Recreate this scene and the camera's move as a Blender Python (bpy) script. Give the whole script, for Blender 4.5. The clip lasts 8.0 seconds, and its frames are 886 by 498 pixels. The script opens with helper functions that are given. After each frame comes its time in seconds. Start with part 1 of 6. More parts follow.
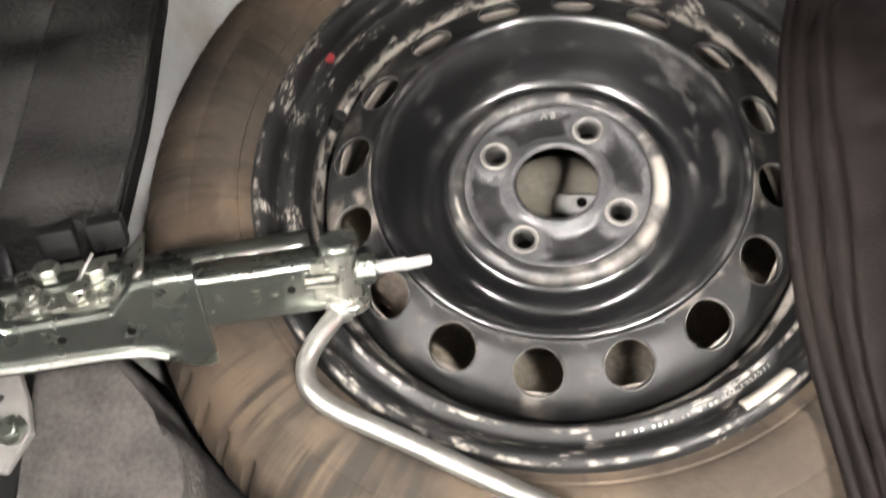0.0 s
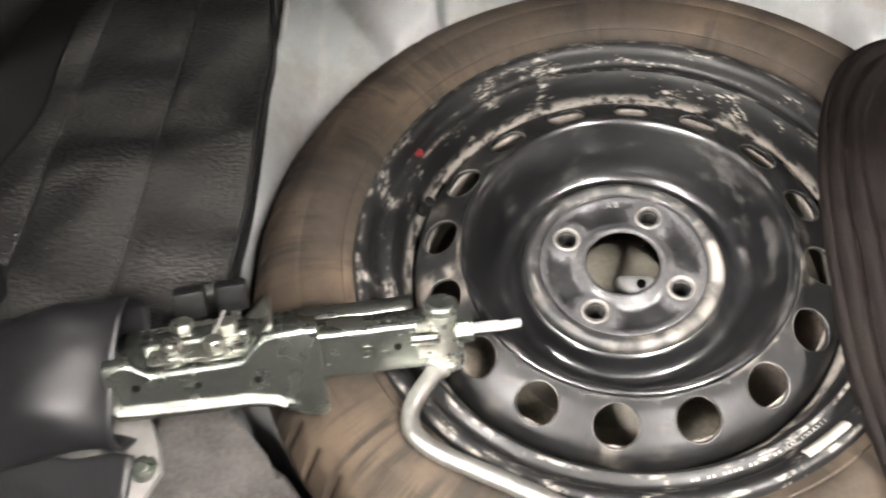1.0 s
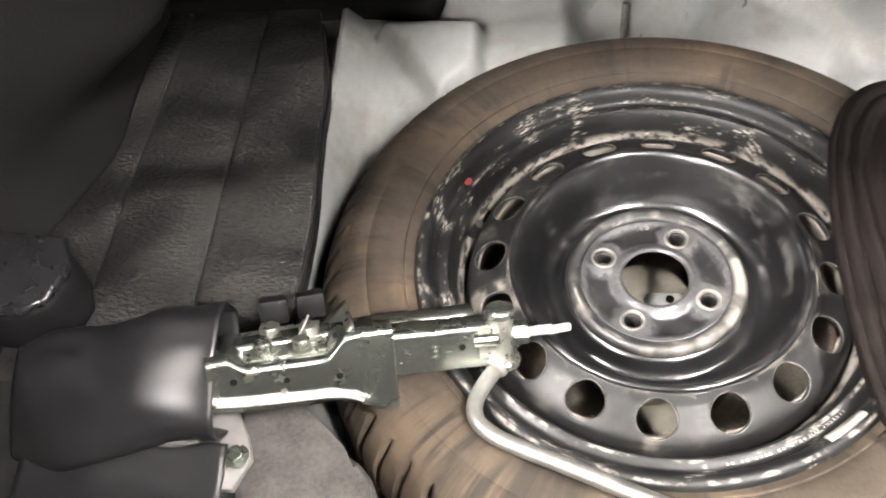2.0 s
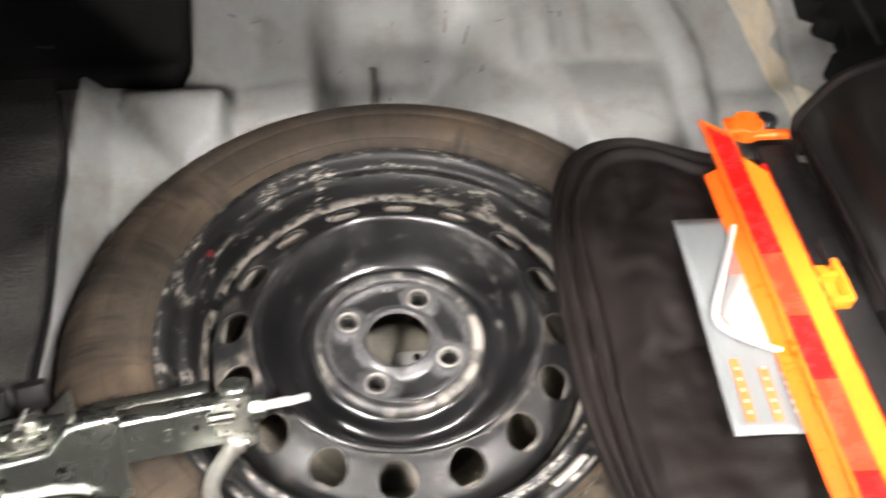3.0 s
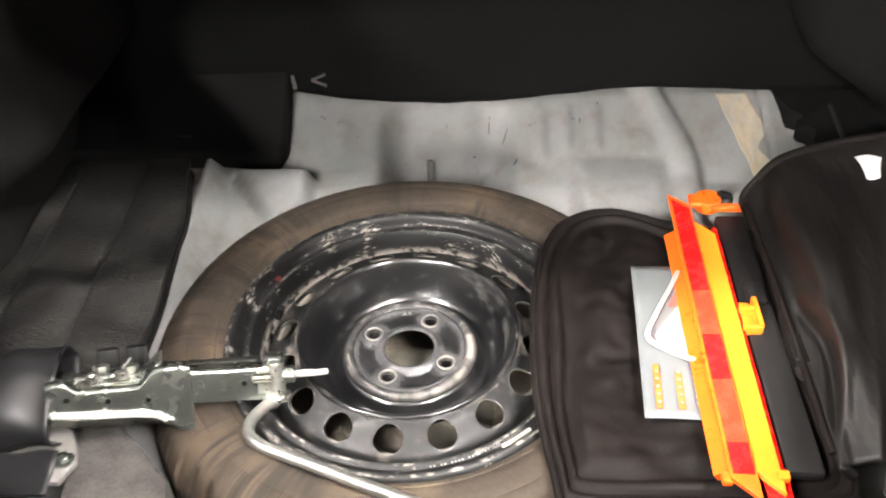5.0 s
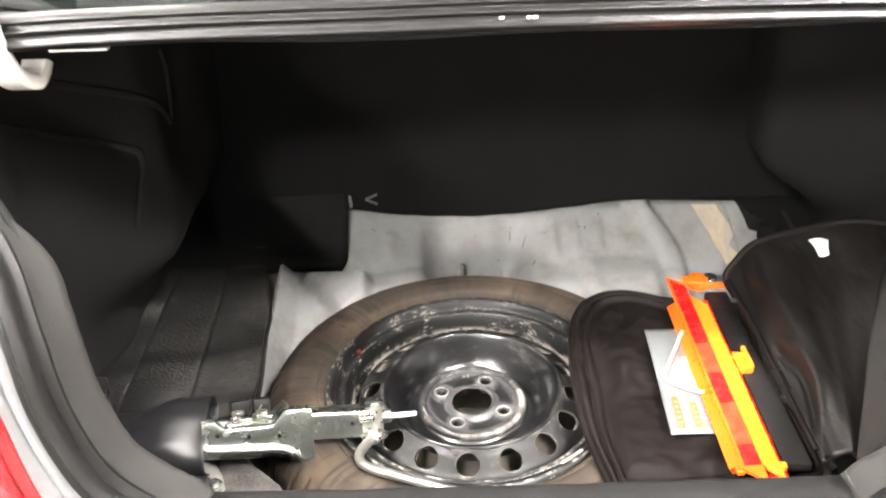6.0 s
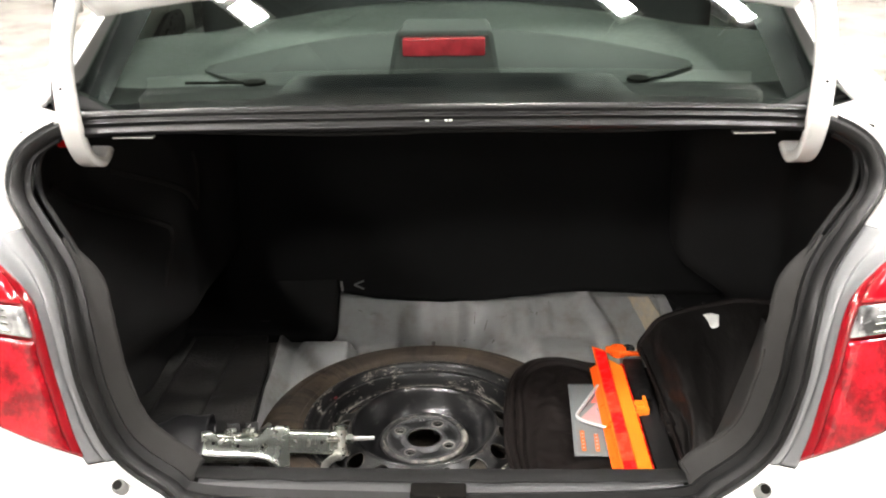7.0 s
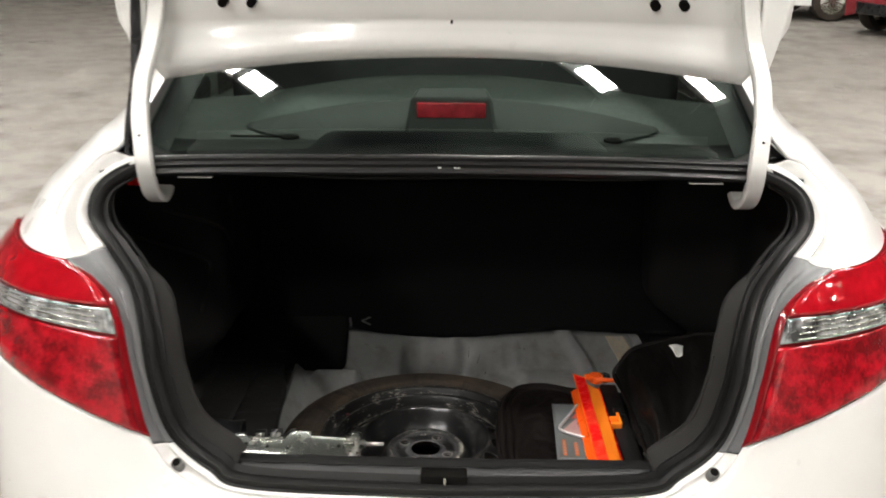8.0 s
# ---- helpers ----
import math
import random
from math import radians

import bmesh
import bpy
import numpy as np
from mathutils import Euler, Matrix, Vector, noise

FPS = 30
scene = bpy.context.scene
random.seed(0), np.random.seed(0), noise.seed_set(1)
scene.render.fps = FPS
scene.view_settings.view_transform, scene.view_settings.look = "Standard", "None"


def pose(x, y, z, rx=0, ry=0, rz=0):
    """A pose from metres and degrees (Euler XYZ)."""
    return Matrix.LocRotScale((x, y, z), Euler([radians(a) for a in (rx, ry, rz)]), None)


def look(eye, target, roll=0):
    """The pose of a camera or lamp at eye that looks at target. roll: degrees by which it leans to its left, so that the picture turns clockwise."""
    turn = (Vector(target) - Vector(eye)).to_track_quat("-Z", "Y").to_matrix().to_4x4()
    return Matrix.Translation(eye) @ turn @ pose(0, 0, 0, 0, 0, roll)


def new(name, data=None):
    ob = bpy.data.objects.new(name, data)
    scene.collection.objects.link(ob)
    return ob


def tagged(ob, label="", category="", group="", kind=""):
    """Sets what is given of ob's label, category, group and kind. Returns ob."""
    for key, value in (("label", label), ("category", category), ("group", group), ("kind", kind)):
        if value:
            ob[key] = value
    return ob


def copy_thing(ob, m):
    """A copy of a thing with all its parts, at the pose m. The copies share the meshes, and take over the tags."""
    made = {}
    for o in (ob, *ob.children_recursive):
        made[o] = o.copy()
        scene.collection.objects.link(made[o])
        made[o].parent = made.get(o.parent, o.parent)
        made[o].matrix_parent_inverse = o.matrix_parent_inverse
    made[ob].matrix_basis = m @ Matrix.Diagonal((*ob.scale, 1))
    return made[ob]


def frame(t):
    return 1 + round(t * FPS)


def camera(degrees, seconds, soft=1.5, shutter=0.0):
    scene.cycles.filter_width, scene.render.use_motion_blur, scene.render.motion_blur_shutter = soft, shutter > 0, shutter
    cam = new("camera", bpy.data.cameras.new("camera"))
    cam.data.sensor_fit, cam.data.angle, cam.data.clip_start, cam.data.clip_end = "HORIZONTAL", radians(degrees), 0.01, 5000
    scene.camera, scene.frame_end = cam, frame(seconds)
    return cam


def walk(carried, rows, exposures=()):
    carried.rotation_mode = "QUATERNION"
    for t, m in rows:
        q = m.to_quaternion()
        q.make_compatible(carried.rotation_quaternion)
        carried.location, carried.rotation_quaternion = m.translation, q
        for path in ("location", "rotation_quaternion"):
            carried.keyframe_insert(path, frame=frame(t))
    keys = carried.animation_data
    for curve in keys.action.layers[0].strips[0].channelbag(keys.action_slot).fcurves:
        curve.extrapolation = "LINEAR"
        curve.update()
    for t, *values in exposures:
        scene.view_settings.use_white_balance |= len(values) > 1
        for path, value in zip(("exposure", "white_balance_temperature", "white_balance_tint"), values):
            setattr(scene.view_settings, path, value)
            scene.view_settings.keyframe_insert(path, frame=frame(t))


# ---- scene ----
TILT = pose(0, 0, 0, -3.0, 0, 0)      # the parked car leans a little nose-down
cam = camera(52.56, 8.0, soft=1.8, shutter=0.5)
PATH = [
    (0, (-0.0502, 0.0758, 1.0856), (-0.2797, 0.9200, -0.7129), -12.80),
    (0.5, (-0.0608, 0.0594, 1.1182), (-0.2593, 1.0391, -0.6141), -9.25),
    (1, (-0.1030, 0.0011, 1.1389), (-0.3369, 1.0879, -0.5237), -9.23),
    (1.2, (-0.1110, -0.0118, 1.1607), (-0.4118, 1.0745, -0.4915), -12.33),
    (2.3, (-0.1505, -0.0842, 1.1976), (-0.2751, 1.1407, -0.3785), -4.27),
    (2.5, (-0.1311, -0.0801, 1.2052), (-0.1612, 1.1566, -0.3664), -1.94),
    (3, (-0.0806, -0.0650, 1.2088), (0.1184, 1.1966, -0.3304), 4.09),
    (3.5, (-0.0044, -0.0797, 1.2284), (0.2931, 1.2073, -0.2734), 5.88),
    (4, (0.0351, -0.1276, 1.2456), (0.2499, 1.2345, -0.2031), 3.61),
    (4.5, (0.0603, -0.2107, 1.2745), (0.0342, 1.2257, -0.1169), -1.31),
    (4.7, (0.0605, -0.2494, 1.2774), (-0.0470, 1.2123, -0.0835), -2.47),
    (5.8, (-0.0153, -0.5659, 1.4045), (-0.1156, 1.0913, 0.2895), -3.57),
    (6, (-0.0753, -0.6124, 1.4006), (-0.0823, 1.0935, 0.3568), -1.71),
    (6.5, (-0.0049, -0.8043, 1.4172), (-0.0455, 0.9945, 0.5439), -1.54),
    (7, (0.0502, -0.9673, 1.4346), (-0.0235, 0.8864, 0.6874), -1.04),
    (7.5, (0.0434, -1.0887, 1.4522), (0.0340, 0.7953, 0.7811), 0.70),
    (8, (0.0178, -1.2342, 1.4542), (-0.0172, 0.6755, 0.8611), 0.49),
]
walk(cam, [(t, TILT @ look(e, g, r)) for t, e, g, r in PATH],
     exposures=[(0.0, 2.38, 6550, 12), (1.0, 2.58, 6550, 12), (2.5, 2.74, 6550, 12), (3.0, 2.38, 6550, 12.5), (4.0, 2.30, 6550, 12.5), (4.7, 2.40, 6550, 12.5), (6.0, 2.80, 6550, 12),
                (6.5, 2.60, 6540, 12), (7.0, 1.36, 6500, 11), (7.5, 0.52, 6500, 10), (8.0, 0.12, 6500, 10)])

# ---- world: a closed hall lit by its ceiling lamps ----
world = bpy.data.worlds.new("hall_air")
scene.world = world
world.use_nodes = True
world.node_tree.nodes["Background"].inputs[0].default_value = (0.9, 0.95, 1.0, 1)
world.node_tree.nodes["Background"].inputs[1].default_value = 0.02
LAMP_POWER = 255.0


# ---- materials ----
def mat(name, color, rough=0.5, metal=0.0, vary=0.25, scale=8.0, fine=160.0, bump=0.15, bump_scale=None,
        second=None, amount=0.5, edge=0.08, coat=0.0, coat_rough=0.05, rough_vary=0.15, stretch=(1, 1, 1), spec=0.5, dist=0.002):
    """A surface with grain at two scales; second: a dust or wear colour that covers a part of it in patches."""
    m = bpy.data.materials.new(name)
    m.use_nodes = True
    nt, n = m.node_tree, m.node_tree.nodes
    b = n["Principled BSDF"]
    tc, mp = n.new("ShaderNodeTexCoord"), n.new("ShaderNodeMapping")
    mp.inputs["Scale"].default_value = stretch
    nt.links.new(tc.outputs["Object"], mp.inputs["Vector"])

    def noise_node(s, detail=4.0):
        k = n.new("ShaderNodeTexNoise")
        k.inputs["Scale"].default_value, k.inputs["Detail"].default_value = s, detail
        nt.links.new(mp.outputs[0], k.inputs["Vector"])
        return k

    big, small = noise_node(scale, 6.0), noise_node(fine, 3.0)
    both = n.new("ShaderNodeMath")
    both.operation = "MULTIPLY_ADD"
    both.inputs[1].default_value = 0.6
    nt.links.new(big.outputs[0], both.inputs[0])
    half = n.new("ShaderNodeMath")
    half.operation = "MULTIPLY"
    half.inputs[1].default_value = 0.4
    nt.links.new(small.outputs[0], half.inputs[0])
    nt.links.new(half.outputs[0], both.inputs[2])
    ramp = n.new("ShaderNodeValToRGB")
    ramp.color_ramp.elements[0].position, ramp.color_ramp.elements[1].position = 0.3, 0.7
    ramp.color_ramp.elements[0].color = (*[c * (1 - vary) for c in color], 1)
    ramp.color_ramp.elements[1].color = (*[min(1, c * (1 + vary)) for c in color], 1)
    nt.links.new(both.outputs[0], ramp.inputs[0])
    out = ramp.outputs[0]
    rough_in = n.new("ShaderNodeMapRange")
    rough_in.inputs["From Min"].default_value, rough_in.inputs["From Max"].default_value = 0.3, 0.7
    rough_in.inputs["To Min"].default_value = max(0.02, rough - rough_vary)
    rough_in.inputs["To Max"].default_value = min(1.0, rough + rough_vary)
    nt.links.new(both.outputs[0], rough_in.inputs[0])
    rough_out = rough_in.outputs[0]
    if second:
        patch = noise_node(scale * 2.3, 5.0)
        patch.inputs["Roughness"].default_value = 0.62
        mask = n.new("ShaderNodeValToRGB")
        mask.color_ramp.elements[0].position, mask.color_ramp.elements[1].position = 1 - amount - edge, 1 - amount + edge
        nt.links.new(patch.outputs[0], mask.inputs[0])
        mix = n.new("ShaderNodeMix")
        mix.data_type = "RGBA"
        nt.links.new(mask.outputs[0], mix.inputs["Factor"])
        nt.links.new(out, mix.inputs[6])
        mix.inputs[7].default_value = (*second, 1)
        out = mix.outputs[2]
        mr = n.new("ShaderNodeMix")
        nt.links.new(mask.outputs[0], mr.inputs["Factor"])
        nt.links.new(rough_out, mr.inputs[2])
        mr.inputs[3].default_value = 0.85
        rough_out = mr.outputs[0]
    nt.links.new(out, b.inputs["Base Color"])
    nt.links.new(rough_out, b.inputs["Roughness"])
    b.inputs["Metallic"].default_value = metal
    b.inputs["Coat Weight"].default_value = coat
    b.inputs["Coat Roughness"].default_value = coat_rough
    b.inputs["Specular IOR Level"].default_value = spec
    if bump:
        bn = n.new("ShaderNodeBump")
        bn.inputs["Strength"].default_value, bn.inputs["Distance"].default_value = bump, dist
        src = small if bump_scale is None else noise_node(bump_scale, 4.0)
        nt.links.new(src.outputs[0], bn.inputs["Height"])
        nt.links.new(bn.outputs[0], b.inputs["Normal"])
    return m


def glow(name, color, strength):
    m = bpy.data.materials.new(name)
    m.use_nodes = True
    b = m.node_tree.nodes["Principled BSDF"]
    b.inputs["Base Color"].default_value = (*color, 1)
    b.inputs["Emission Color"].default_value = (*color, 1)
    b.inputs["Emission Strength"].default_value = strength
    return m


def pane_glass(name, tint, ior=1.5):
    """Thin window glass: tinted, with a mirror-like sheen that grows at grazing angles."""
    m = bpy.data.materials.new(name)
    m.use_nodes = True
    nt, n = m.node_tree, m.node_tree.nodes
    n.remove(n["Principled BSDF"])
    tr, gl, mx, fr = (n.new(k) for k in ("ShaderNodeBsdfTransparent", "ShaderNodeBsdfGlossy", "ShaderNodeMixShader", "ShaderNodeFresnel"))
    tr.inputs[0].default_value = (*tint, 1)
    gl.inputs["Color"].default_value, gl.inputs["Roughness"].default_value = (0.95, 1, 0.97, 1), 0.01
    fr.inputs[0].default_value = ior
    nt.links.new(fr.outputs[0], mx.inputs[0])
    nt.links.new(tr.outputs[0], mx.inputs[1])
    nt.links.new(gl.outputs[0], mx.inputs[2])
    nt.links.new(mx.outputs[0], n["Material Output"].inputs[0])
    return m


def lens_mat(name, color, facets, rough=0.12, metal=0.0, deep=0.4):
    """Moulded lamp plastic: small tilted facets, their sparkle and dark gaps painted into the colour."""
    m = mat(name, color, rough, metal, vary=0.15, scale=30, fine=70, bump=0, coat=1.0, rough_vary=0.04, spec=0.3)
    nt, n = m.node_tree, m.node_tree.nodes
    b = n["Principled BSDF"]
    tc, mp, cells, cloud = (n.new(k) for k in ("ShaderNodeTexCoord", "ShaderNodeMapping", "ShaderNodeTexVoronoi", "ShaderNodeTexNoise"))
    mp.inputs["Scale"].default_value, mp.inputs["Rotation"].default_value = (1.0, 1.0, 0.7), (0.0, 0.6, 0.0)
    cells.inputs["Scale"].default_value, cells.inputs["Randomness"].default_value = facets, 0.8
    cloud.inputs["Scale"].default_value, cloud.inputs["Detail"].default_value = 34.0, 2.5
    nt.links.new(tc.outputs["Object"], mp.inputs["Vector"])
    nt.links.new(mp.outputs[0], cells.inputs["Vector"])
    nt.links.new(tc.outputs["Object"], cloud.inputs["Vector"])
    level, shade, mix, bn = n.new("ShaderNodeMath"), n.new("ShaderNodeMapRange"), n.new("ShaderNodeMix"), n.new("ShaderNodeBump")
    level.operation = "MULTIPLY_ADD"
    level.inputs[1].default_value = 0.16
    nt.links.new(cells.outputs["Color"], level.inputs[0])
    nt.links.new(cloud.outputs[0], level.inputs[2])
    shade.inputs["From Min"].default_value, shade.inputs["From Max"].default_value = 0.42, 0.74
    shade.inputs["To Min"].default_value = 1 - deep
    nt.links.new(level.outputs[0], shade.inputs[0])
    mix.data_type, mix.blend_type = "RGBA", "MULTIPLY"
    mix.inputs["Factor"].default_value = 1.0
    nt.links.new(b.inputs["Base Color"].links[0].from_socket, mix.inputs[6])
    nt.links.new(shade.outputs[0], mix.inputs[7])
    nt.links.new(mix.outputs[2], b.inputs["Base Color"])
    bn.inputs["Strength"].default_value, bn.inputs["Distance"].default_value = 0.30, 0.003
    nt.links.new(cells.outputs["Distance"], bn.inputs["Height"])
    nt.links.new(bn.outputs[0], b.inputs["Normal"])
    return m


def turned_mat(m, along=4.0, across=220.0, patch_along=2.5, patch_across=14.0, color=(0.2, 0.18, 0.15), low=0.52, high=0.62, ridges=(), rough=0.75):
    """Adds wear and paler bands that run round a turned part: streaks along the circle, gathered in patches, and ridges
    at given radii (radius, width, share and, where one side is paler, by how much and towards which angle).
    """
    nt, n = m.node_tree, m.node_tree.nodes
    b = n["Principled BSDF"]
    link = nt.links.new

    def calc(op, a, c=None, clamp=False):
        k = n.new("ShaderNodeMath")
        k.operation, k.use_clamp = op, clamp
        for i, v in enumerate((a, c)):
            if isinstance(v, (int, float)):
                k.inputs[i].default_value = v
            elif v is not None:
                link(v, k.inputs[i])
        return k.outputs[0]

    tc, sep = n.new("ShaderNodeTexCoord"), n.new("ShaderNodeSeparateXYZ")
    link(tc.outputs["Object"], sep.inputs[0])
    x, y, z = sep.outputs
    r = calc("POWER", calc("ADD", calc("MULTIPLY", x, x), calc("MULTIPLY", y, y)), 0.5)

    def around(k_along, k_across, detail):
        vec, tex = n.new("ShaderNodeCombineXYZ"), n.new("ShaderNodeTexNoise")
        link(calc("MULTIPLY", calc("DIVIDE", x, r), k_along), vec.inputs[0])
        link(calc("MULTIPLY", calc("DIVIDE", y, r), k_along), vec.inputs[1])
        link(calc("MULTIPLY", calc("ADD", r, calc("MULTIPLY", z, 0.7)), k_across), vec.inputs[2])
        tex.inputs["Scale"].default_value, tex.inputs["Detail"].default_value = 1.0, detail
        link(vec.outputs[0], tex.inputs["Vector"])
        return tex.outputs[0]

    def step(v, lo, hi):
        k = n.new("ShaderNodeMapRange")
        k.interpolation_type = "SMOOTHSTEP"
        k.inputs["From Min"].default_value, k.inputs["From Max"].default_value = lo, hi
        link(v, k.inputs[0])
        return k.outputs[0]

    streak, place = around(along, across, 5.0), around(patch_along, patch_across, 3.0)
    mask = calc("MULTIPLY", step(streak, low - 0.07, high), step(place, low, high))
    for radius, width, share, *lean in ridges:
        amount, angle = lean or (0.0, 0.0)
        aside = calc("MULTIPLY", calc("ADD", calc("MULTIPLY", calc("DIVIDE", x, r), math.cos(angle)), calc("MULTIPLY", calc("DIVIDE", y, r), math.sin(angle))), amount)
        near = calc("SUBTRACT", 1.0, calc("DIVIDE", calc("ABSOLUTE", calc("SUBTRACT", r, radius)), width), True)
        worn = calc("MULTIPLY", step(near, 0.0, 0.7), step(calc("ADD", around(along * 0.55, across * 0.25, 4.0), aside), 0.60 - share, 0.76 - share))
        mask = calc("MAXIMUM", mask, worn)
    mix, mr = n.new("ShaderNodeMix"), n.new("ShaderNodeMix")
    mix.data_type = "RGBA"
    link(mask, mix.inputs["Factor"])
    link(mask, mr.inputs["Factor"])
    link(b.inputs["Base Color"].links[0].from_socket, mix.inputs[6])
    mix.inputs[7].default_value = (*color, 1)
    link(b.inputs["Roughness"].links[0].from_socket, mr.inputs[2])
    mr.inputs[3].default_value = rough
    link(mix.outputs[2], b.inputs["Base Color"])
    link(mr.outputs[0], b.inputs["Roughness"])
    link(calc("MULTIPLY", calc("SUBTRACT", 1.0, mask), b.inputs["Coat Weight"].default_value), b.inputs["Coat Weight"])
    return m


# rubbed bolt seats; also the painted highlight on the worn vent edges
seat_worn = mat("rubbed_bolt_seat", (0.150, 0.142, 0.130), 0.5, metal=0.3, vary=0.4, scale=60, fine=300, bump=0.05)
skirt_dust = mat("thick_pale_dust", (0.19, 0.172, 0.152), 0.9, vary=0.25, scale=20, fine=120, bump=0.1)
barrel_dust = mat("pale_dusty_barrel", (0.27, 0.245, 0.21), 0.85, vary=0.4, scale=14, fine=120, bump=0.2, second=(0.05, 0.047, 0.043), amount=0.35, edge=0.1)
white_paint = mat("white_car_paint", (0.80, 0.80, 0.78), 0.28, vary=0.03, scale=3, fine=12, bump=0.0, coat=0.6, rough_vary=0.01)
pan_paint = mat("dusty_grey_primer", (0.315, 0.322, 0.318), 0.4, vary=0.10, scale=9, fine=60, bump=0.08, second=(0.25, 0.235, 0.205), amount=0.37, edge=0.16)
sill_grey = mat("dark_grey_sill_paint", (0.034, 0.035, 0.036), 0.45, vary=0.15, scale=9, bump=0.06, spec=0.35)
channel_grey = mat("dull_channel_grey", (0.14, 0.143, 0.146), 0.42, vary=0.12, scale=7, bump=0.06)
seal_rubber = mat("black_rubber", (0.0085, 0.0085, 0.0085), 0.55, spec=0.25, vary=0.3, scale=20, bump=0.15)
felt = mat("black_felt", (0.0110, 0.0110, 0.0110), 0.95, vary=0.35, scale=6, fine=420, bump=0.25, rough_vary=0.04, spec=0.2)
felt_black = mat("deep_black_felt", (0.0062, 0.0063, 0.0064), 0.95, vary=0.35, scale=6, fine=420, bump=0.25, rough_vary=0.04, spec=0.15)
felt_grey = mat("grey_felt", (0.062, 0.058, 0.055), 0.95, vary=0.5, scale=40, fine=260, bump=0.9, bump_scale=230, rough_vary=0.04, spec=0.2)
board = mat("black_pressed_board", (0.0125, 0.0121, 0.0119), 0.42, vary=0.6, scale=9, fine=150, bump=0.9, bump_scale=300, second=(0.060, 0.057, 0.053), amount=0.40, edge=0.18, stretch=(0.6, 1, 1), dist=0.003, spec=0.28)
tyre_rubber = mat("dusty_tyre_rubber", (0.036, 0.029, 0.023), 0.78, vary=0.35, scale=7, fine=130, bump=0.22, rough_vary=0.08, spec=0.25)
spare_rubber = turned_mat(mat("dusty_spare_rubber", (0.036, 0.0280, 0.0212), 0.78, vary=0.40, scale=9, fine=150, bump=0.22, rough_vary=0.08, spec=0.25),
                          along=5, across=26, patch_along=2.2, patch_across=9, color=(0.084, 0.063, 0.044), low=0.36, high=0.66, rough=0.9)
turned_mat(spare_rubber, along=30, across=9, patch_along=6, patch_across=14, color=(0.022, 0.018, 0.0145), low=0.46, high=0.62, rough=0.8)
# paler along the bowl's crest and in a patch towards +x
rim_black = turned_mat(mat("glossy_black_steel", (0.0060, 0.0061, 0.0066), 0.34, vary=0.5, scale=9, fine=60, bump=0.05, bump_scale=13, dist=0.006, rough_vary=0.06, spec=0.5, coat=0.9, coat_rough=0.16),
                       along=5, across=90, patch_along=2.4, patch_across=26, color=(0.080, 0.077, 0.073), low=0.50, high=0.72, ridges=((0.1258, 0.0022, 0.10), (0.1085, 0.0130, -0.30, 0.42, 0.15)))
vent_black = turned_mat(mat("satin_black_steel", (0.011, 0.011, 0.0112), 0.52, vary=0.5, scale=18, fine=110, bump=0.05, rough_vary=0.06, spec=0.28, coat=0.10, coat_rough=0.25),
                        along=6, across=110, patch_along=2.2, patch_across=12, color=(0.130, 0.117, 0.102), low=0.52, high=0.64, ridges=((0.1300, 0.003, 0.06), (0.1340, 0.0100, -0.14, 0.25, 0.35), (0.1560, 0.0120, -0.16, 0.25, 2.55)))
hub_dust = turned_mat(mat("dust_ring_steel", (0.020, 0.020, 0.0205), 0.50, coat=0.25, coat_rough=0.25, vary=0.5, scale=14, fine=150, bump=0.08, rough_vary=0.1),
                      along=4, across=60, patch_along=1.6, patch_across=10, color=(0.200, 0.186, 0.165), low=0.48, high=0.62, ridges=((0.0728, 0.0018, 0.07), (0.0740, 0.0085, -0.10, 0.32, -0.15)))
pocket_paint = mat("paint_in_hub_hollows", (0.012, 0.012, 0.0125), 0.42, vary=0.5, scale=40, fine=200, bump=0.1, coat=0.3, second=(0.050, 0.048, 0.046), amount=0.34, edge=0.1)
hub_worn = mat("worn_hub_steel", (0.050, 0.050, 0.052), 0.42, coat=0.4, coat_rough=0.2, vary=0.5, spec=0.4, scale=30, fine=150, bump=0.12, bump_scale=40, second=(0.115, 0.110, 0.104), amount=0.34, edge=0.14, rough_vary=0.1)
rim_dust = turned_mat(mat("dusty_black_steel", (0.0075, 0.0075, 0.0077), 0.50, coat=0.1, coat_rough=0.25, spec=0.32, vary=0.5, scale=24, fine=120, bump=0.08),
                      along=22, across=480, patch_along=6, patch_across=45, color=(0.25, 0.232, 0.207), low=0.555, high=0.635,
                      ridges=((0.2078, 0.0026, 0.11), (0.1860, 0.0020, 0.10), (0.1960, 0.0012, 0.03), (0.1740, 0.0040, 0.20)))
zinc = mat("zinc_plated_steel", (0.235, 0.250, 0.226), 0.27, metal=0.92, vary=0.16, scale=12, fine=60, bump=0.0, rough_vary=0.05)
bright_steel = mat("bright_steel", (0.68, 0.68, 0.62), 0.24, metal=1.0, vary=0.15, scale=40, fine=200, bump=0.03, rough_vary=0.08)
bracket_grey = mat("dull_grey_steel", (0.125, 0.122, 0.115), 0.5, vary=0.25, scale=18, fine=120, bump=0.15)
galvanised = mat("galvanised_steel", (0.36, 0.365, 0.328), 0.30, metal=0.88, vary=0.20, scale=25, fine=200, bump=0.05, rough_vary=0.08)
pale_steel = mat("pale_machined_steel", (0.40, 0.40, 0.38), 0.34, metal=0.35, vary=0.12, scale=40, fine=200, bump=0.02)
crank_steel = mat("galvanised_crank_steel", (0.36, 0.36, 0.335), 0.40, metal=0.9, vary=0.18, scale=30, fine=200, bump=0.05, rough_vary=0.08)
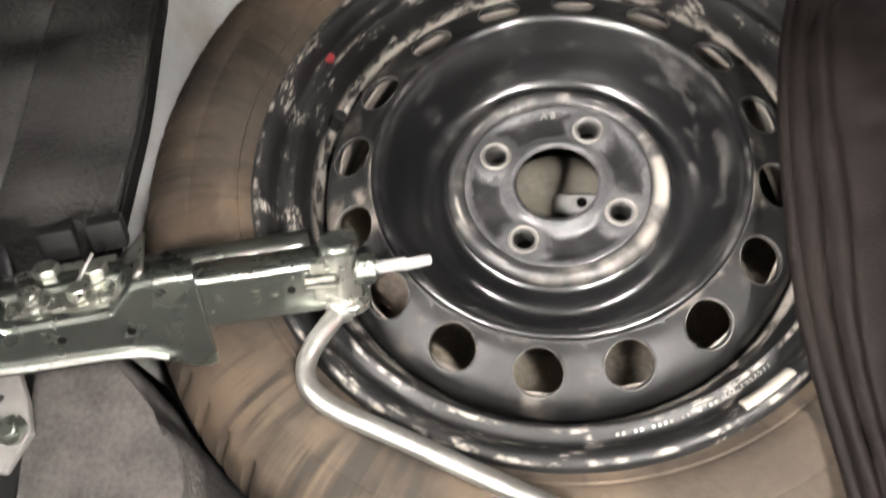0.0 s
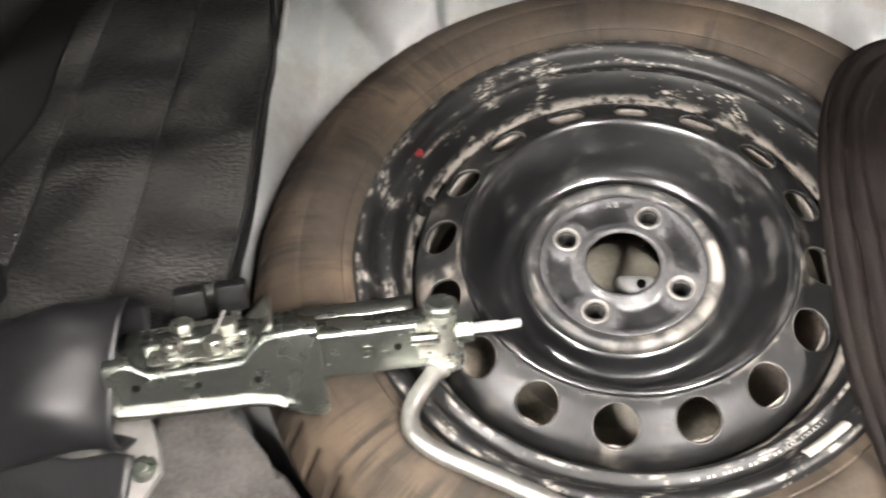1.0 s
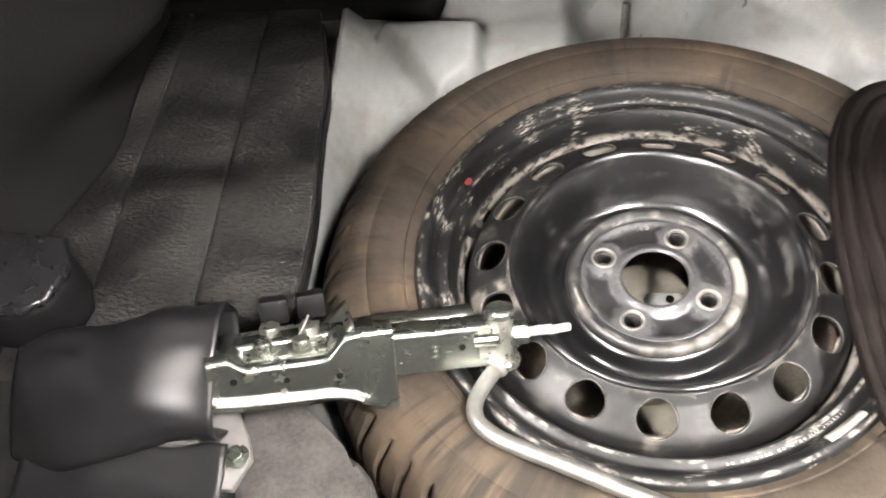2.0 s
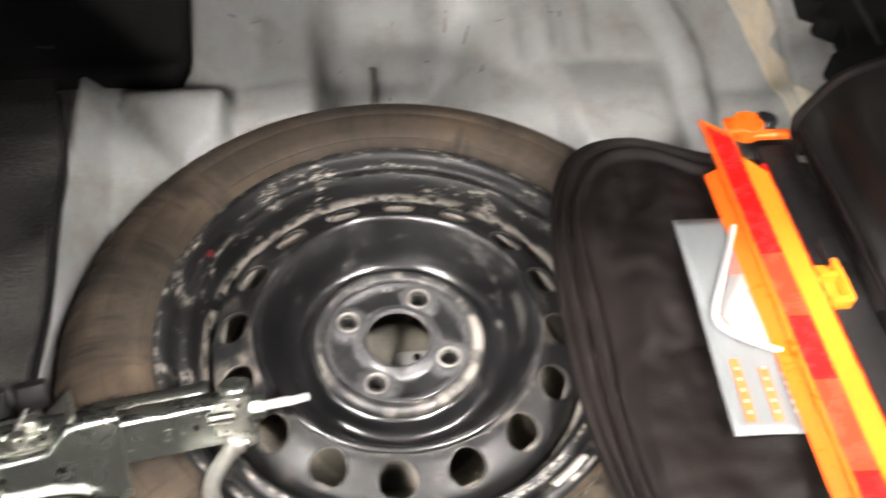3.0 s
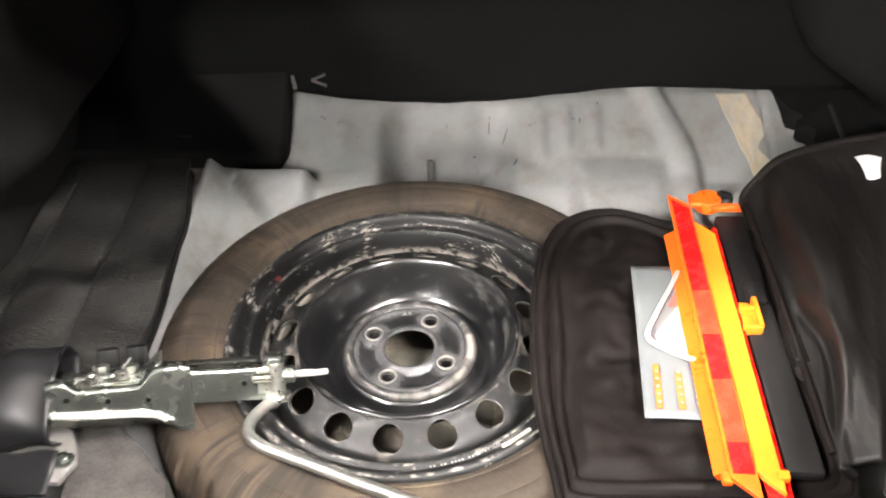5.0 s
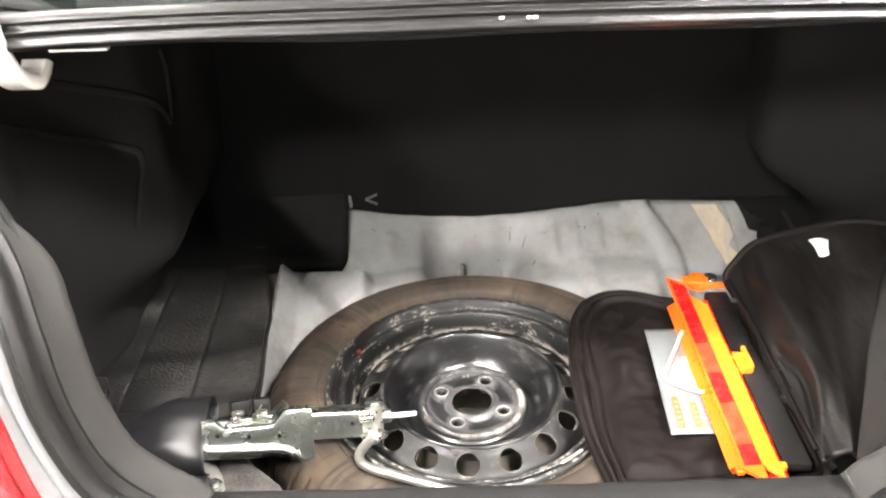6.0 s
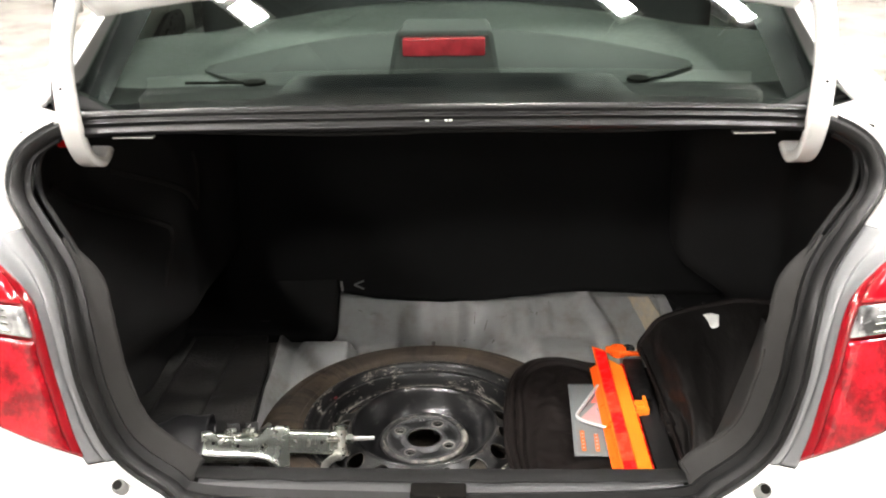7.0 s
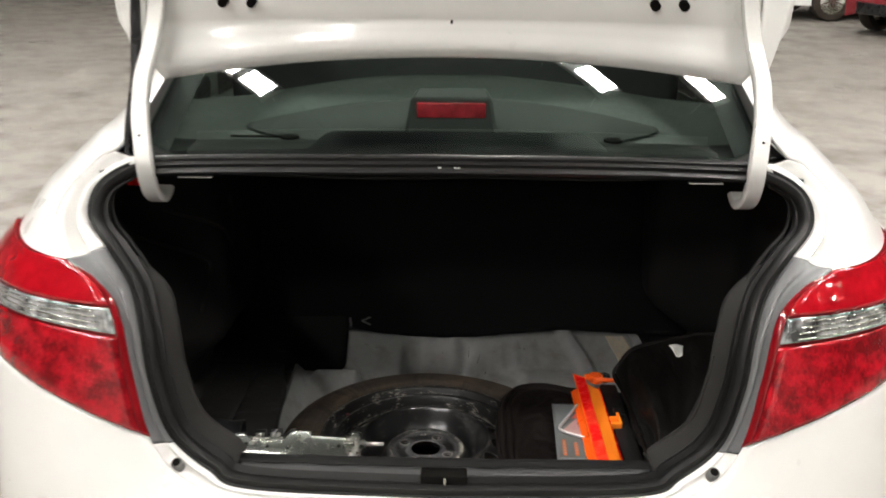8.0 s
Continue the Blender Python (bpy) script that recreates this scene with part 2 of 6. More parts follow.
print_line = mat("white_printed_line", (0.34, 0.33, 0.32), 0.5, vary=0.1, scale=60, bump=0.0)
vinyl = mat("black_vinyl", (0.009, 0.009, 0.0098), 0.40, vary=0.15, scale=9, fine=40, bump=0.0, rough_vary=0.06, spec=0.34)
nylon = mat("black_nylon", (0.0059, 0.0044, 0.0040), 0.64, vary=0.35, scale=10, fine=600, bump=0.25, rough_vary=0.10, spec=0.13, second=(0.0088, 0.0064, 0.0058), amount=0.34, edge=0.2)
nylon_creased = mat("creased_black_nylon", (0.0062, 0.0054, 0.0050), 0.50, vary=0.35, scale=10, fine=600, bump=0.6, bump_scale=16, dist=0.016, rough_vary=0.10, spec=0.34, stretch=(1, 0.4, 1))
black_plastic = mat("black_plastic", (0.012, 0.012, 0.013), 0.32, vary=0.2, scale=25, bump=0.05)
stand_black = mat("dull_black_plastic", (0.009, 0.0085, 0.0085), 0.6, vary=0.2, scale=25, bump=0.0, spec=0.3)
wire_grey = mat("pale_grey_wire", (0.48, 0.47, 0.46), 0.35, metal=0.25, vary=0.1, scale=60, bump=0.0)
orange = mat("orange_plastic", (0.98, 0.116, 0.009), 0.35, vary=0.05, scale=30, bump=0.03)
# same orange plastic; its overexposed yellow look is put into the colour
amber = mat("lit_orange_plastic", (1.0, 0.240, 0.016), 0.4, vary=0.04, scale=30, bump=0.03)
reflector_red = mat("red_reflector", (0.95, 0.012, 0.012), 0.25, vary=0.06, scale=60, fine=500, bump=0.0, coat=0.5)
reflector_pale = mat("pale_red_reflector", (0.97, 0.045, 0.020), 0.25, vary=0.06, scale=60, fine=500, bump=0.0, coat=0.5)
lamp_red = lens_mat("red_lamp_lens", (0.42, 0.006, 0.015), 240, deep=0.66)
lamp_border = lens_mat("dark_red_lamp_edge", (0.20, 0.003, 0.007), 60, deep=0.08)
lamp_dark_red = lens_mat("deep_red_lamp_lens", (0.40, 0.005, 0.012), 60, deep=0.20)
lamp_clear = lens_mat("clear_lamp_lens", (0.80, 0.80, 0.80), 130, 0.10, 0.6, deep=0.88)
brake_red = lens_mat("brake_lamp_red", (0.60, 0.04, 0.06), 40)
window_glass = pane_glass("green_tinted_glass", (0.48, 0.60, 0.53), 1.46)
old_red = mat("faded_red_paint", (0.20, 0.022, 0.028), 0.6, vary=0.3, scale=200, bump=0.05)
stamp_grey = mat("grey_stamping", (0.22, 0.213, 0.20), 0.6, vary=0.3, scale=60, bump=0.05)
rail_black = mat("glossy_black_moulding", (0.006, 0.006, 0.0065), 0.34, vary=0.1, scale=6, bump=0.0, rough_vary=0.02, spec=0.4)
felt_worn = mat("worn_felt_edge", (0.036, 0.034, 0.032), 0.95, vary=0.4, scale=30, fine=420, bump=0.3, spec=0.2)
shelf_light = mat("grey_green_shelf_plastic", (0.070, 0.077, 0.073), 0.55, vary=0.12, scale=7, fine=90, bump=0.1)
# near-black that stands for shade on the rear shelf
shade_black = mat("shelf_shade_black", (0.007, 0.0072, 0.0072), 0.8, vary=0.2, scale=10, fine=300, bump=0.05, spec=0.15)
shelf_grey = mat("grey_shelf_cloth", (0.030, 0.033, 0.032), 0.9, vary=0.12, scale=8, fine=300, bump=0.4)
cabin_dark = mat("dark_cabin_trim", (0.03, 0.03, 0.032), 0.85, vary=0.2, scale=6, bump=0.2)
paper = mat("grey_leaflet_card", (0.125, 0.136, 0.138), 0.5, vary=0.04, scale=20, bump=0.02)
# pale print, tinted pink with the triangle's red reflection
paper_white = mat("print_and_red_reflection", (0.36, 0.215, 0.205), 0.5, vary=0.12, scale=40, bump=0.0)
paper_orange = mat("orange_print", (0.50, 0.12, 0.02), 0.5, vary=0.05, scale=30, bump=0.0)
paper_pink = mat("pink_print", (0.62, 0.10, 0.07), 0.5, vary=0.15, scale=50, bump=0.0)
chalk = mat("white_chalk", (0.16, 0.16, 0.155), 0.9, vary=0.2, scale=200, bump=0.2)
tag_white = mat("white_cloth_tag", (0.72, 0.72, 0.70), 0.8, vary=0.08, scale=60, bump=0.2)
sealant = mat("dried_yellow_sealant", (0.54, 0.47, 0.345), 0.6, vary=0.15, scale=25, fine=90, bump=0.5, second=(0.44, 0.43, 0.41), amount=0.42, edge=0.12, stretch=(1, 0.3, 1))
scuff = mat("dark_scuff", (0.14, 0.13, 0.12), 0.8, vary=0.3, scale=90, bump=0.1)
concrete = mat("polished_concrete", (0.24, 0.225, 0.20), 0.36, vary=0.22, scale=1.1, fine=14, bump=0.04, second=(0.14, 0.126, 0.107), amount=0.44, edge=0.12, rough_vary=0.14)
# kept pale so the unseen walls reflect fill light
wall_paint = mat("pale_wall_paint", (0.70, 0.70, 0.68), 0.7, vary=0.08, scale=0.6, bump=0.05)
roof_steel = mat("grey_roof_sheet", (0.085, 0.085, 0.087), 0.6, vary=0.2, scale=0.8, bump=0.05)
beam_steel = mat("dark_beam_steel", (0.03, 0.03, 0.032), 0.6, vary=0.2, scale=2, bump=0.05)
lamp_glow = glow("lamp_diffuser", (1.0, 0.955, 0.90), LAMP_POWER)
lamp_case = mat("white_lamp_case", (0.7, 0.7, 0.7), 0.4, vary=0.04, bump=0.02)
red_paint = mat("dark_red_car_paint", (0.22, 0.012, 0.02), 0.25, vary=0.08, scale=3, bump=0.02, coat=0.8)
# near-black on solid pieces, paints the shade inside holes and pockets
hole_dark = mat("dark_hollow", (0.006, 0.0055, 0.005), 0.95, vary=0.3, scale=30, bump=0.1, spec=0.05)

# ---- building helpers ----
BASE = {}


def thing(name, base, label, category, group="", tilt=True, turn=0.0):
    """An Empty at a thing's base; its parts are given in the car's own axes (or the hall's)."""
    ob = new(name)
    ob.empty_display_size = 0.05
    ob.matrix_basis = (TILT if tilt else Matrix()) @ Matrix.Translation(base) @ pose(0, 0, 0, 0, 0, turn)
    BASE[ob] = Vector(base)
    return tagged(ob, label, category, group)


def part(name, bm, material, parent=None, label="", smooth=35, solid=0.0, offset=-1.0, bevel=0.0, kind="", local=False):
    """Links a bmesh as one mesh object under a thing or a part."""
    base = Vector((0, 0, 0)) if local or parent is None else BASE[parent]
    bmesh.ops.remove_doubles(bm, verts=bm.verts, dist=1e-5)
    bmesh.ops.recalc_face_normals(bm, faces=bm.faces)
    if base.length:
        bmesh.ops.translate(bm, verts=bm.verts, vec=-base)
    me = bpy.data.meshes.new(name)
    bm.to_mesh(me)
    bm.free()
    me.materials.append(material)
    if smooth:
        me.shade_smooth()
        me.set_sharp_from_angle(angle=radians(smooth))
    ob = new(name, me)
    ob.parent = parent
    BASE[ob] = base
    if solid:
        md = ob.modifiers.new("thickness", "SOLIDIFY")
        md.thickness, md.offset = solid, offset
    if bevel:
        md = ob.modifiers.new("edges", "BEVEL")
        md.width, md.segments, md.limit_method, md.angle_limit = bevel, 2, "ANGLE", radians(40)
    return tagged(ob, label, kind=kind)


def grid(nu, nv, f, bm=None, close_u=False):
    """A sheet of nu x nv cells; f(u, v) with u, v from 0 to 1."""
    bm = bm or bmesh.new()
    cols = nu if close_u else nu + 1
    vs = [[bm.verts.new(f(i / nu, j / nv)) for j in range(nv + 1)] for i in range(cols)]
    for i in range(nu):
        a, b = vs[i], vs[(i + 1) % cols]
        for j in range(nv):
            bm.faces.new((a[j], b[j], b[j + 1], a[j + 1]))
    return bm


def lathe(profile, n=96, centre=(0, 0, 0), bm=None, squash=None):
    """Turns (radius, height) pairs round the z axis."""
    c = Vector(centre)

    def f(u, v):
        r, z = profile[round(v * (len(profile) - 1))]
        a = 2 * math.pi * u
        if squash:
            r = squash(r, z, a)
        return c + Vector((r * math.cos(a), r * math.sin(a), z))
    return grid(n, len(profile) - 1, f, bm, close_u=True)


def spline(points, u):
    """Catmull-Rom through points; u counts the points from 0."""
    pts = [Vector(p) for p in points]
    i = max(0, min(int(math.floor(u)), len(pts) - 2))
    t = u - i
    p1, p2 = pts[i], pts[i + 1]
    p0 = pts[i - 1] if i > 0 else p1 * 2 - p2
    p3 = pts[i + 2] if i + 2 < len(pts) else p2 * 2 - p1
    return 0.5 * (2 * p1 + (p2 - p0) * t + (2 * p0 - 5 * p1 + 4 * p2 - p3) * t * t + (3 * p1 - p0 - 3 * p2 + p3) * t ** 3)


def smooth_path(points, n):
    return [spline(points, (len(points) - 1) * i / n) for i in range(n + 1)]


def sweep(path, section, up=(0, 0, 1), closed=False, bm=None, caps=True):
    """Draws a closed section of (side, up) pairs along a path."""
    bm = bm or bmesh.new()
    up = Vector(up)
    rings = []
    n = len(path)
    for i, p in enumerate(path):
        if closed:
            d = path[(i + 1) % n] - path[i - 1]
        else:
            d = path[min(i + 1, n - 1)] - path[max(i - 1, 0)]
        d.normalize()
        side = d.cross(up)
        if side.length < 1e-4:
            side = d.cross(Vector((0, 1, 0.1)))
        side.normalize()
        over = side.cross(d)
        rings.append([bm.verts.new(p + side * s + over * t) for s, t in section])
    m = len(section)
    for i in range(n if closed else n - 1):
        a, b = rings[i], rings[(i + 1) % n]
        for j in range(m):
            bm.faces.new((a[j], a[(j + 1) % m], b[(j + 1) % m], b[j]))
    if caps and not closed:
        bm.faces.new(rings[0][::-1])
        bm.faces.new(rings[-1])
    return bm


def tube(path, r, n=14):
    """A round bar along a path, its frame carried on from point to point without a twist."""
    bm = bmesh.new()
    rings, side = [], None
    last = len(path) - 1
    for i, p in enumerate(path):
        d = (path[min(i + 1, last)] - path[max(i - 1, 0)]).normalized()
        side = d.orthogonal().normalized() if side is None else (side - d * side.dot(d)).normalized()
        over = side.cross(d)
        rings.append([bm.verts.new(p + (side * math.cos(2 * math.pi * k / n) + over * math.sin(2 * math.pi * k / n)) * r) for k in range(n)])
    for a, b in zip(rings, rings[1:]):
        for j in range(n):
            bm.faces.new((a[j], a[(j + 1) % n], b[(j + 1) % n], b[j]))
    bm.faces.new(rings[0][::-1])
    bm.faces.new(rings[-1])
    return bm


def round_section(r, n=12, squash=1.0):
    return [(r * math.cos(2 * math.pi * k / n), squash * r * math.sin(2 * math.pi * k / n)) for k in range(n)]


def box(lo, hi, bm=None, bevel=0.0, m=None, seg=2):
    bm2 = bmesh.new()
    lo, hi = Vector(lo), Vector(hi)
    bmesh.ops.create_cube(bm2, size=1.0)
    for v in bm2.verts:
        v.co = Vector(((lo[k] + hi[k]) / 2 + v.co[k] * (hi[k] - lo[k]) for k in range(3)))
    if bevel:
        bmesh.ops.bevel(bm2, geom=bm2.edges[:], offset=bevel, segments=seg, profile=0.5, affect="EDGES")
    if m is not None:
        bmesh.ops.transform(bm2, matrix=m, verts=bm2.verts)
    return joined(bm, bm2)


def joined(bm, bm2):
    if bm is None:
        return bm2
    vs = {v: bm.verts.new(v.co) for v in bm2.verts}
    for f in bm2.faces:
        bm.faces.new([vs[v] for v in f.verts])
    bm2.free()
    return bm


def prism(outline, lo, hi, bevel=0.0, bm=None, m=None, seg=2):
    """An upright slab from an (x, y) outline."""
    bm2 = bmesh.new()
    a = [bm2.verts.new((x, y, lo)) for x, y in outline]
    b = [bm2.verts.new((x, y, hi)) for x, y in outline]
    bm2.faces.new(a[::-1])
    bm2.faces.new(b)
    k = len(a)
    for i in range(k):
        bm2.faces.new((a[i], a[(i + 1) % k], b[(i + 1) % k], b[i]))
    if bevel:
        es = [e for e in bm2.edges if abs(e.verts[0].co.z - e.verts[1].co.z) < 1e-6]
        bmesh.ops.bevel(bm2, geom=es, offset=bevel, segments=seg, profile=0.5, affect="EDGES")
    if m is not None:
        bmesh.ops.transform(bm2, matrix=m, verts=bm2.verts)
    return joined(bm, bm2)


def rod(a, b, r, n=16, bm=None, r2=None):
    """A straight round bar from a to b."""
    a, b = Vector(a), Vector(b)
    bm2 = bmesh.new()
    bmesh.ops.create_cone(bm2, cap_ends=True, segments=n, radius1=r, radius2=r if r2 is None else r2, depth=(b - a).length)
    m = Matrix.Translation((a + b) / 2) @ (b - a).to_track_quat("Z", "Y").to_matrix().to_4x4()
    bmesh.ops.transform(bm2, matrix=m, verts=bm2.verts)
    return joined(bm, bm2)


def ease(a, b, x):
    t = max(0.0, min(1.0, (x - a) / (b - a)))
    return t * t * (3 - 2 * t)


def wave(x, y, z, s):
    return noise.noise(Vector((x * s, y * s, z * s)))

# ---- the hall ----
def hall():
    fl = part("floor", grid(40, 40, lambda u, v: Vector((-30 + 60 * u, -20 + 70 * v, 0))), concrete, smooth=0, kind="structure")
    tagged(fl, "polished grey-brown concrete floor with cloudy stains", "floor")
    # unseen walls, added to close the hall and bounce light back
    for nm, lo, hi in (("wall_north", (-30.2, 50, 0), (30.2, 50.2, 7.2)), ("wall_south", (-30.2, -20.2, 0), (30.2, -20, 7.2)),
                       ("wall_east", (30, -20, 0), (30.2, 50, 7.2)), ("wall_west", (-30.2, -20, 0), (-30, 50, 7.2))):
        tagged(part(nm, box(lo, hi), wall_paint, smooth=0, kind="structure"), "unseen pale hall wall that reflects light", "wall")
    tagged(part("ceiling", box((-30.2, -20.2, 7.2), (30.2, 50.2, 7.4)), roof_steel, smooth=0, kind="structure"), "grey sheet-metal hall ceiling", "ceiling")
    for i in range(9):
        tagged(part("ceiling_beam", box((-24.0, -0.09, 6.86), (24.0, 0.09, 7.19), m=Matrix.Translation((-8 + 2.6 * i, 12 - 1.2 * i + 3 * (i % 2), 0)) @ pose(0, 0, 0, 0, 0, 37 if i % 3 else -53)), beam_steel, smooth=0, kind="structure"), "dark steel ceiling beam", "beam")


hall()


def ceiling_light():
    ob = thing("ceiling_light", (0, 0, 0), "white fluorescent ceiling lamp with two lit panels", "lamp", "ceiling lamps", tilt=False)
    part("housing", box((-0.68, -0.16, 0.02), (0.68, 0.16, 0.10), bevel=0.015), lamp_case, ob)
    for x in (-0.35, 0.35):
        part("diffuser", box((x - 0.25, -0.115, -0.005), (x + 0.25, 0.115, 0.018)), lamp_glow, ob, "glowing white diffuser")
    part("rod", rod((-0.5, 0, 0.10), (-0.5, 0, 0.75), 0.008), lamp_case, ob)
    part("rod", rod((0.5, 0, 0.10), (0.5, 0, 0.75), 0.008), lamp_case, ob)
    return ob


first_lamp = ceiling_light()
# lamps at y 4.28 to 4.48 mirror in the window; all others are added fill
LAMPS = [(2.9, -1.2), (2.5, -3.4), (-3.6, -1.3), (-3.7, -3.8), (-2.55, 4.28), (1.37, 4.28), (2.72, 4.48), (-2.2, -7.5), (-5.8, -1.0), (5.8, 0.6),
         (-5.6, 4.0), (6.2, 4.0), (-4.5, 10.0), (0.5, 10.5), (5.5, 10.0), (8.0, 15.5), (-8.0, 15.0), (-6.2, -8.5), (9.6, -4.6), (-5.5, -13.5), (2.0, -17.0), (-6.0, -17.0)]
for i, (lx, ly) in enumerate(LAMPS):
    m = pose(lx, ly, 6.45, 0, 0, -53)
    if i == 0:
        first_lamp.matrix_basis = m
    else:
        copy_thing(first_lamp, m)

# ---- the open car ----
car = thing("car", (0, 0, 0), "white sedan with its boot lid open, seen from behind", "car")

# opening of the boot: half outline from the middle of the sill up to the middle of the top rail
OPENING = [(0, -0.014, 0.672), (0.297, -0.012, 0.681), (0.362, -0.010, 0.712), (0.420, -0.004, 0.765), (0.445, -0.003, 0.850), (0.457, 0.010, 0.925),
           (0.482, 0.050, 0.987), (0.535, 0.105, 1.033), (0.591, 0.185, 1.058), (0.588, 0.228, 1.103), (0.535, 0.250, 1.135), (0.46, 0.252, 1.143), (0, 0.254, 1.148)]
EDGE = [(0, -0.03, 0.658), (0.30, -0.032, 0.668), (0.40, -0.034, 0.708), (0.446, -0.035, 0.780), (0.47, -0.02, 0.88), (0.49, 0, 0.972),
        (0.53, 0.025, 1.012), (0.578, 0.05, 1.032), (0.62, 0.12, 1.065), (0.632, 0.20, 1.10), (0.605, 0.28, 1.14), (0.578, 0.36, 1.165),
        (0.555, 0.70, 1.318), (0.53, 1.04, 1.462)]
CREST = [(0, -0.14, 0.672), (0.36, -0.14, 0.678), (0.66, -0.13, 0.69), (0.775, -0.06, 0.928), (0.80, -0.025, 0.946), (0.80, 0.02, 0.986),
         (0.775, 0.07, 1.018), (0.755, 0.12, 1.036), (0.725, 0.22, 1.12), (0.715, 0.32, 1.15), (0.70, 0.42, 1.19), (0.68, 0.55, 1.24),
         (0.65, 0.85, 1.36), (0.62, 1.15, 1.49)]
WAIST = [(0, -0.10, 0.28), (0.50, -0.08, 0.28), (0.84, 0.25, 0.28), (0.855, 0.42, 0.86), (0.855, 0.46, 0.895), (0.845, 0.50, 0.955),
         (0.83, 0.52, 0.99), (0.82, 0.60, 1.02), (0.82, 0.75, 1.03), (0.81, 0.95, 1.04), (0.81, 1.15, 1.05), (0.80, 1.30, 1.06),
         (0.80, 1.50, 1.06), (0.79, 1.75, 1.06)]


def opening(k, inset=0.0):
    """A point of the opening's right-hand edge, by station 0 to 12, moved inwards by inset."""
    p = spline(OPENING, k)
    if inset:
        d = (spline(OPENING, min(12, k + 0.02)) - spline(OPENING, max(0, k - 0.02))).normalized()
        w = Vector((0, 0.12, 0.92)) - p
        p = p + (w - d * w.dot(d)).normalized() * inset
    p.x = max(0.0, p.x)
    return p


def skin(k, v, out=0.0):
    """The outer body surface: station k along the opening, v from the lid gap (0) to the car's flank (1)."""
    def at(a, b):
        o, c, w = spline(EDGE, a), spline(CREST, a), spline(WAIST, a)
        return o * (1 - b) ** 2 + c * 2 * b * (1 - b) + w * b * b
    p = at(k, v)
    if out:
        du, dv = at(min(13, k + 0.05), v) - at(max(0, k - 0.05), v), at(k, min(1, v + 0.02)) - at(k, max(0, v - 0.02))
        n = dv.cross(du).normalized()
        if n.y > 0.2 or (n.x < 0 and n.z < 0):
            n = -n
        p = p + n * out
    return p


def flip(p, side):
    return Vector((p.x * side, p.y, p.z))


def patch(k0, k1, v0, v1, nu, nv, side, out=0.0, bm=None):
    return grid(nu, nv, lambda a, b: flip(skin(k0 + (k1 - k0) * a, v0 + (v1 - v0) * b, out), side), bm)


# bumper, quarter panels and flanks
bumper_mesh = patch(0, 2.98, 0, 1, 40, 28, 1)
patch(0, 2.98, 0, 1, 40, 28, -1, bm=bumper_mesh)
part("rear_bumper", bumper_mesh, white_paint, car, "white painted bumper", smooth=60, solid=0.004, offset=0)
for side in (1, -1):
    part("quarter_panel", patch(3.02, 13, 0, 1, 110, 28, side), white_paint, car, smooth=60, solid=0.004, offset=0)
    part("flank", grid(60, 8, lambda a, b: flip(skin(2.98 + 10.02 * a, 1).lerp(Vector((0.85, skin(2.98 + 10.02 * a, 1).y, 0.25)), b), side)),
         white_paint, car, smooth=60, solid=0.004, offset=0)
roof_mesh = grid(24, 16, lambda a, b: Vector(((a - 0.5) * 1.24 * (1 - 0.05 * b), 1.03 + 1.17 * b, 1.462 + 0.035 * (1 - (2 * a - 1) ** 2) + 0.02 * b)))
part("roof", roof_mesh, white_paint, car, solid=0.02)

# round plugs in the bumper's shoulder
for side in (1, -1):
    c = Vector((0.408 * side, -0.027, 0.727))
    ax = Vector((0.1 * side, -0.55, 0.83)).normalized()
    pl = part("bumper_plug", rod(c - ax * 0.01, c + ax * 0.008, 0.0090, 24), mat("grey_plug", (0.11, 0.11, 0.105), 0.5, vary=0.2, scale=90), car, "small grey round rubber plug", bevel=0.002)
    part("plug_centre", rod(c + ax * 0.006, c + ax * 0.0090, 0.0062, 20), hole_dark, pl)

# channel between the lid gap and the rubber seal
def channel(k0, k1, nu, side, deep=0.010, start=0.012):
    def f(a, b):
        k = k0 + (k1 - k0) * a
        o, i = spline(EDGE, k), opening(k, -0.002)
        p = o.lerp(i, start + (1 - start) * b)
        dip = math.sin(math.pi * min(1, b / 0.62)) * deep - 0.006 * math.sin(math.pi * max(0, (b - 0.55) / 0.45))
        return flip(p + Vector((-0.2, 0.75, -0.35)) * dip, side)
    return grid(nu, 12, f)


for side in (1, -1):
    # darker grey than the channel above and below
    part("boot_channel", channel(2.86, 7.0, 60, side), channel_grey, car, "dull grey channel", smooth=50, solid=0.002, offset=0)
    part("upper_channel", channel(7.02, 10.6, 50, side, 0.045, 0.012), white_paint, car, smooth=50, solid=0.002, offset=0)
low_mesh = channel(0, 2.84, 36, 1)
joined(low_mesh, channel(0, 2.84, 36, -1))
part("sill_channel", low_mesh, white_paint, car, smooth=50, solid=0.002, offset=0)

# cowl between the top rail and the rear window
def window_point(x, d):
    """A point of the rear window: x across, d metres up the glass."""
    return Vector((x, 0.315 + d * 0.906 + 0.03 * (x / 0.55) ** 2, 1.140 + d * 0.423 - 0.018 * (x / 0.55) ** 2 + 0.02 * math.sin(math.pi * min(1, d / 0.8))))


part("cowl", grid(60, 8, lambda a, b: Vector((-0.535 + 1.07 * a, 0.252, 1.138 - 0.012 * (2 * a - 1) ** 4)).lerp(window_point((2 * a - 1) * 0.535, -0.01), b)
     - Vector((0, 0, 0.012 * math.sin(math.pi * b)))), black_plastic, car, "black painted cowl", solid=0.003)
glass_mesh = grid(40, 24, lambda a, b: window_point((2 * a - 1) * (0.575 - 0.05 * b), 0.80 * b))
wg = part("rear_window", glass_mesh, window_glass, car, "green-tinted rear window reflecting the hall lamps")
wg.visible_shadow = False
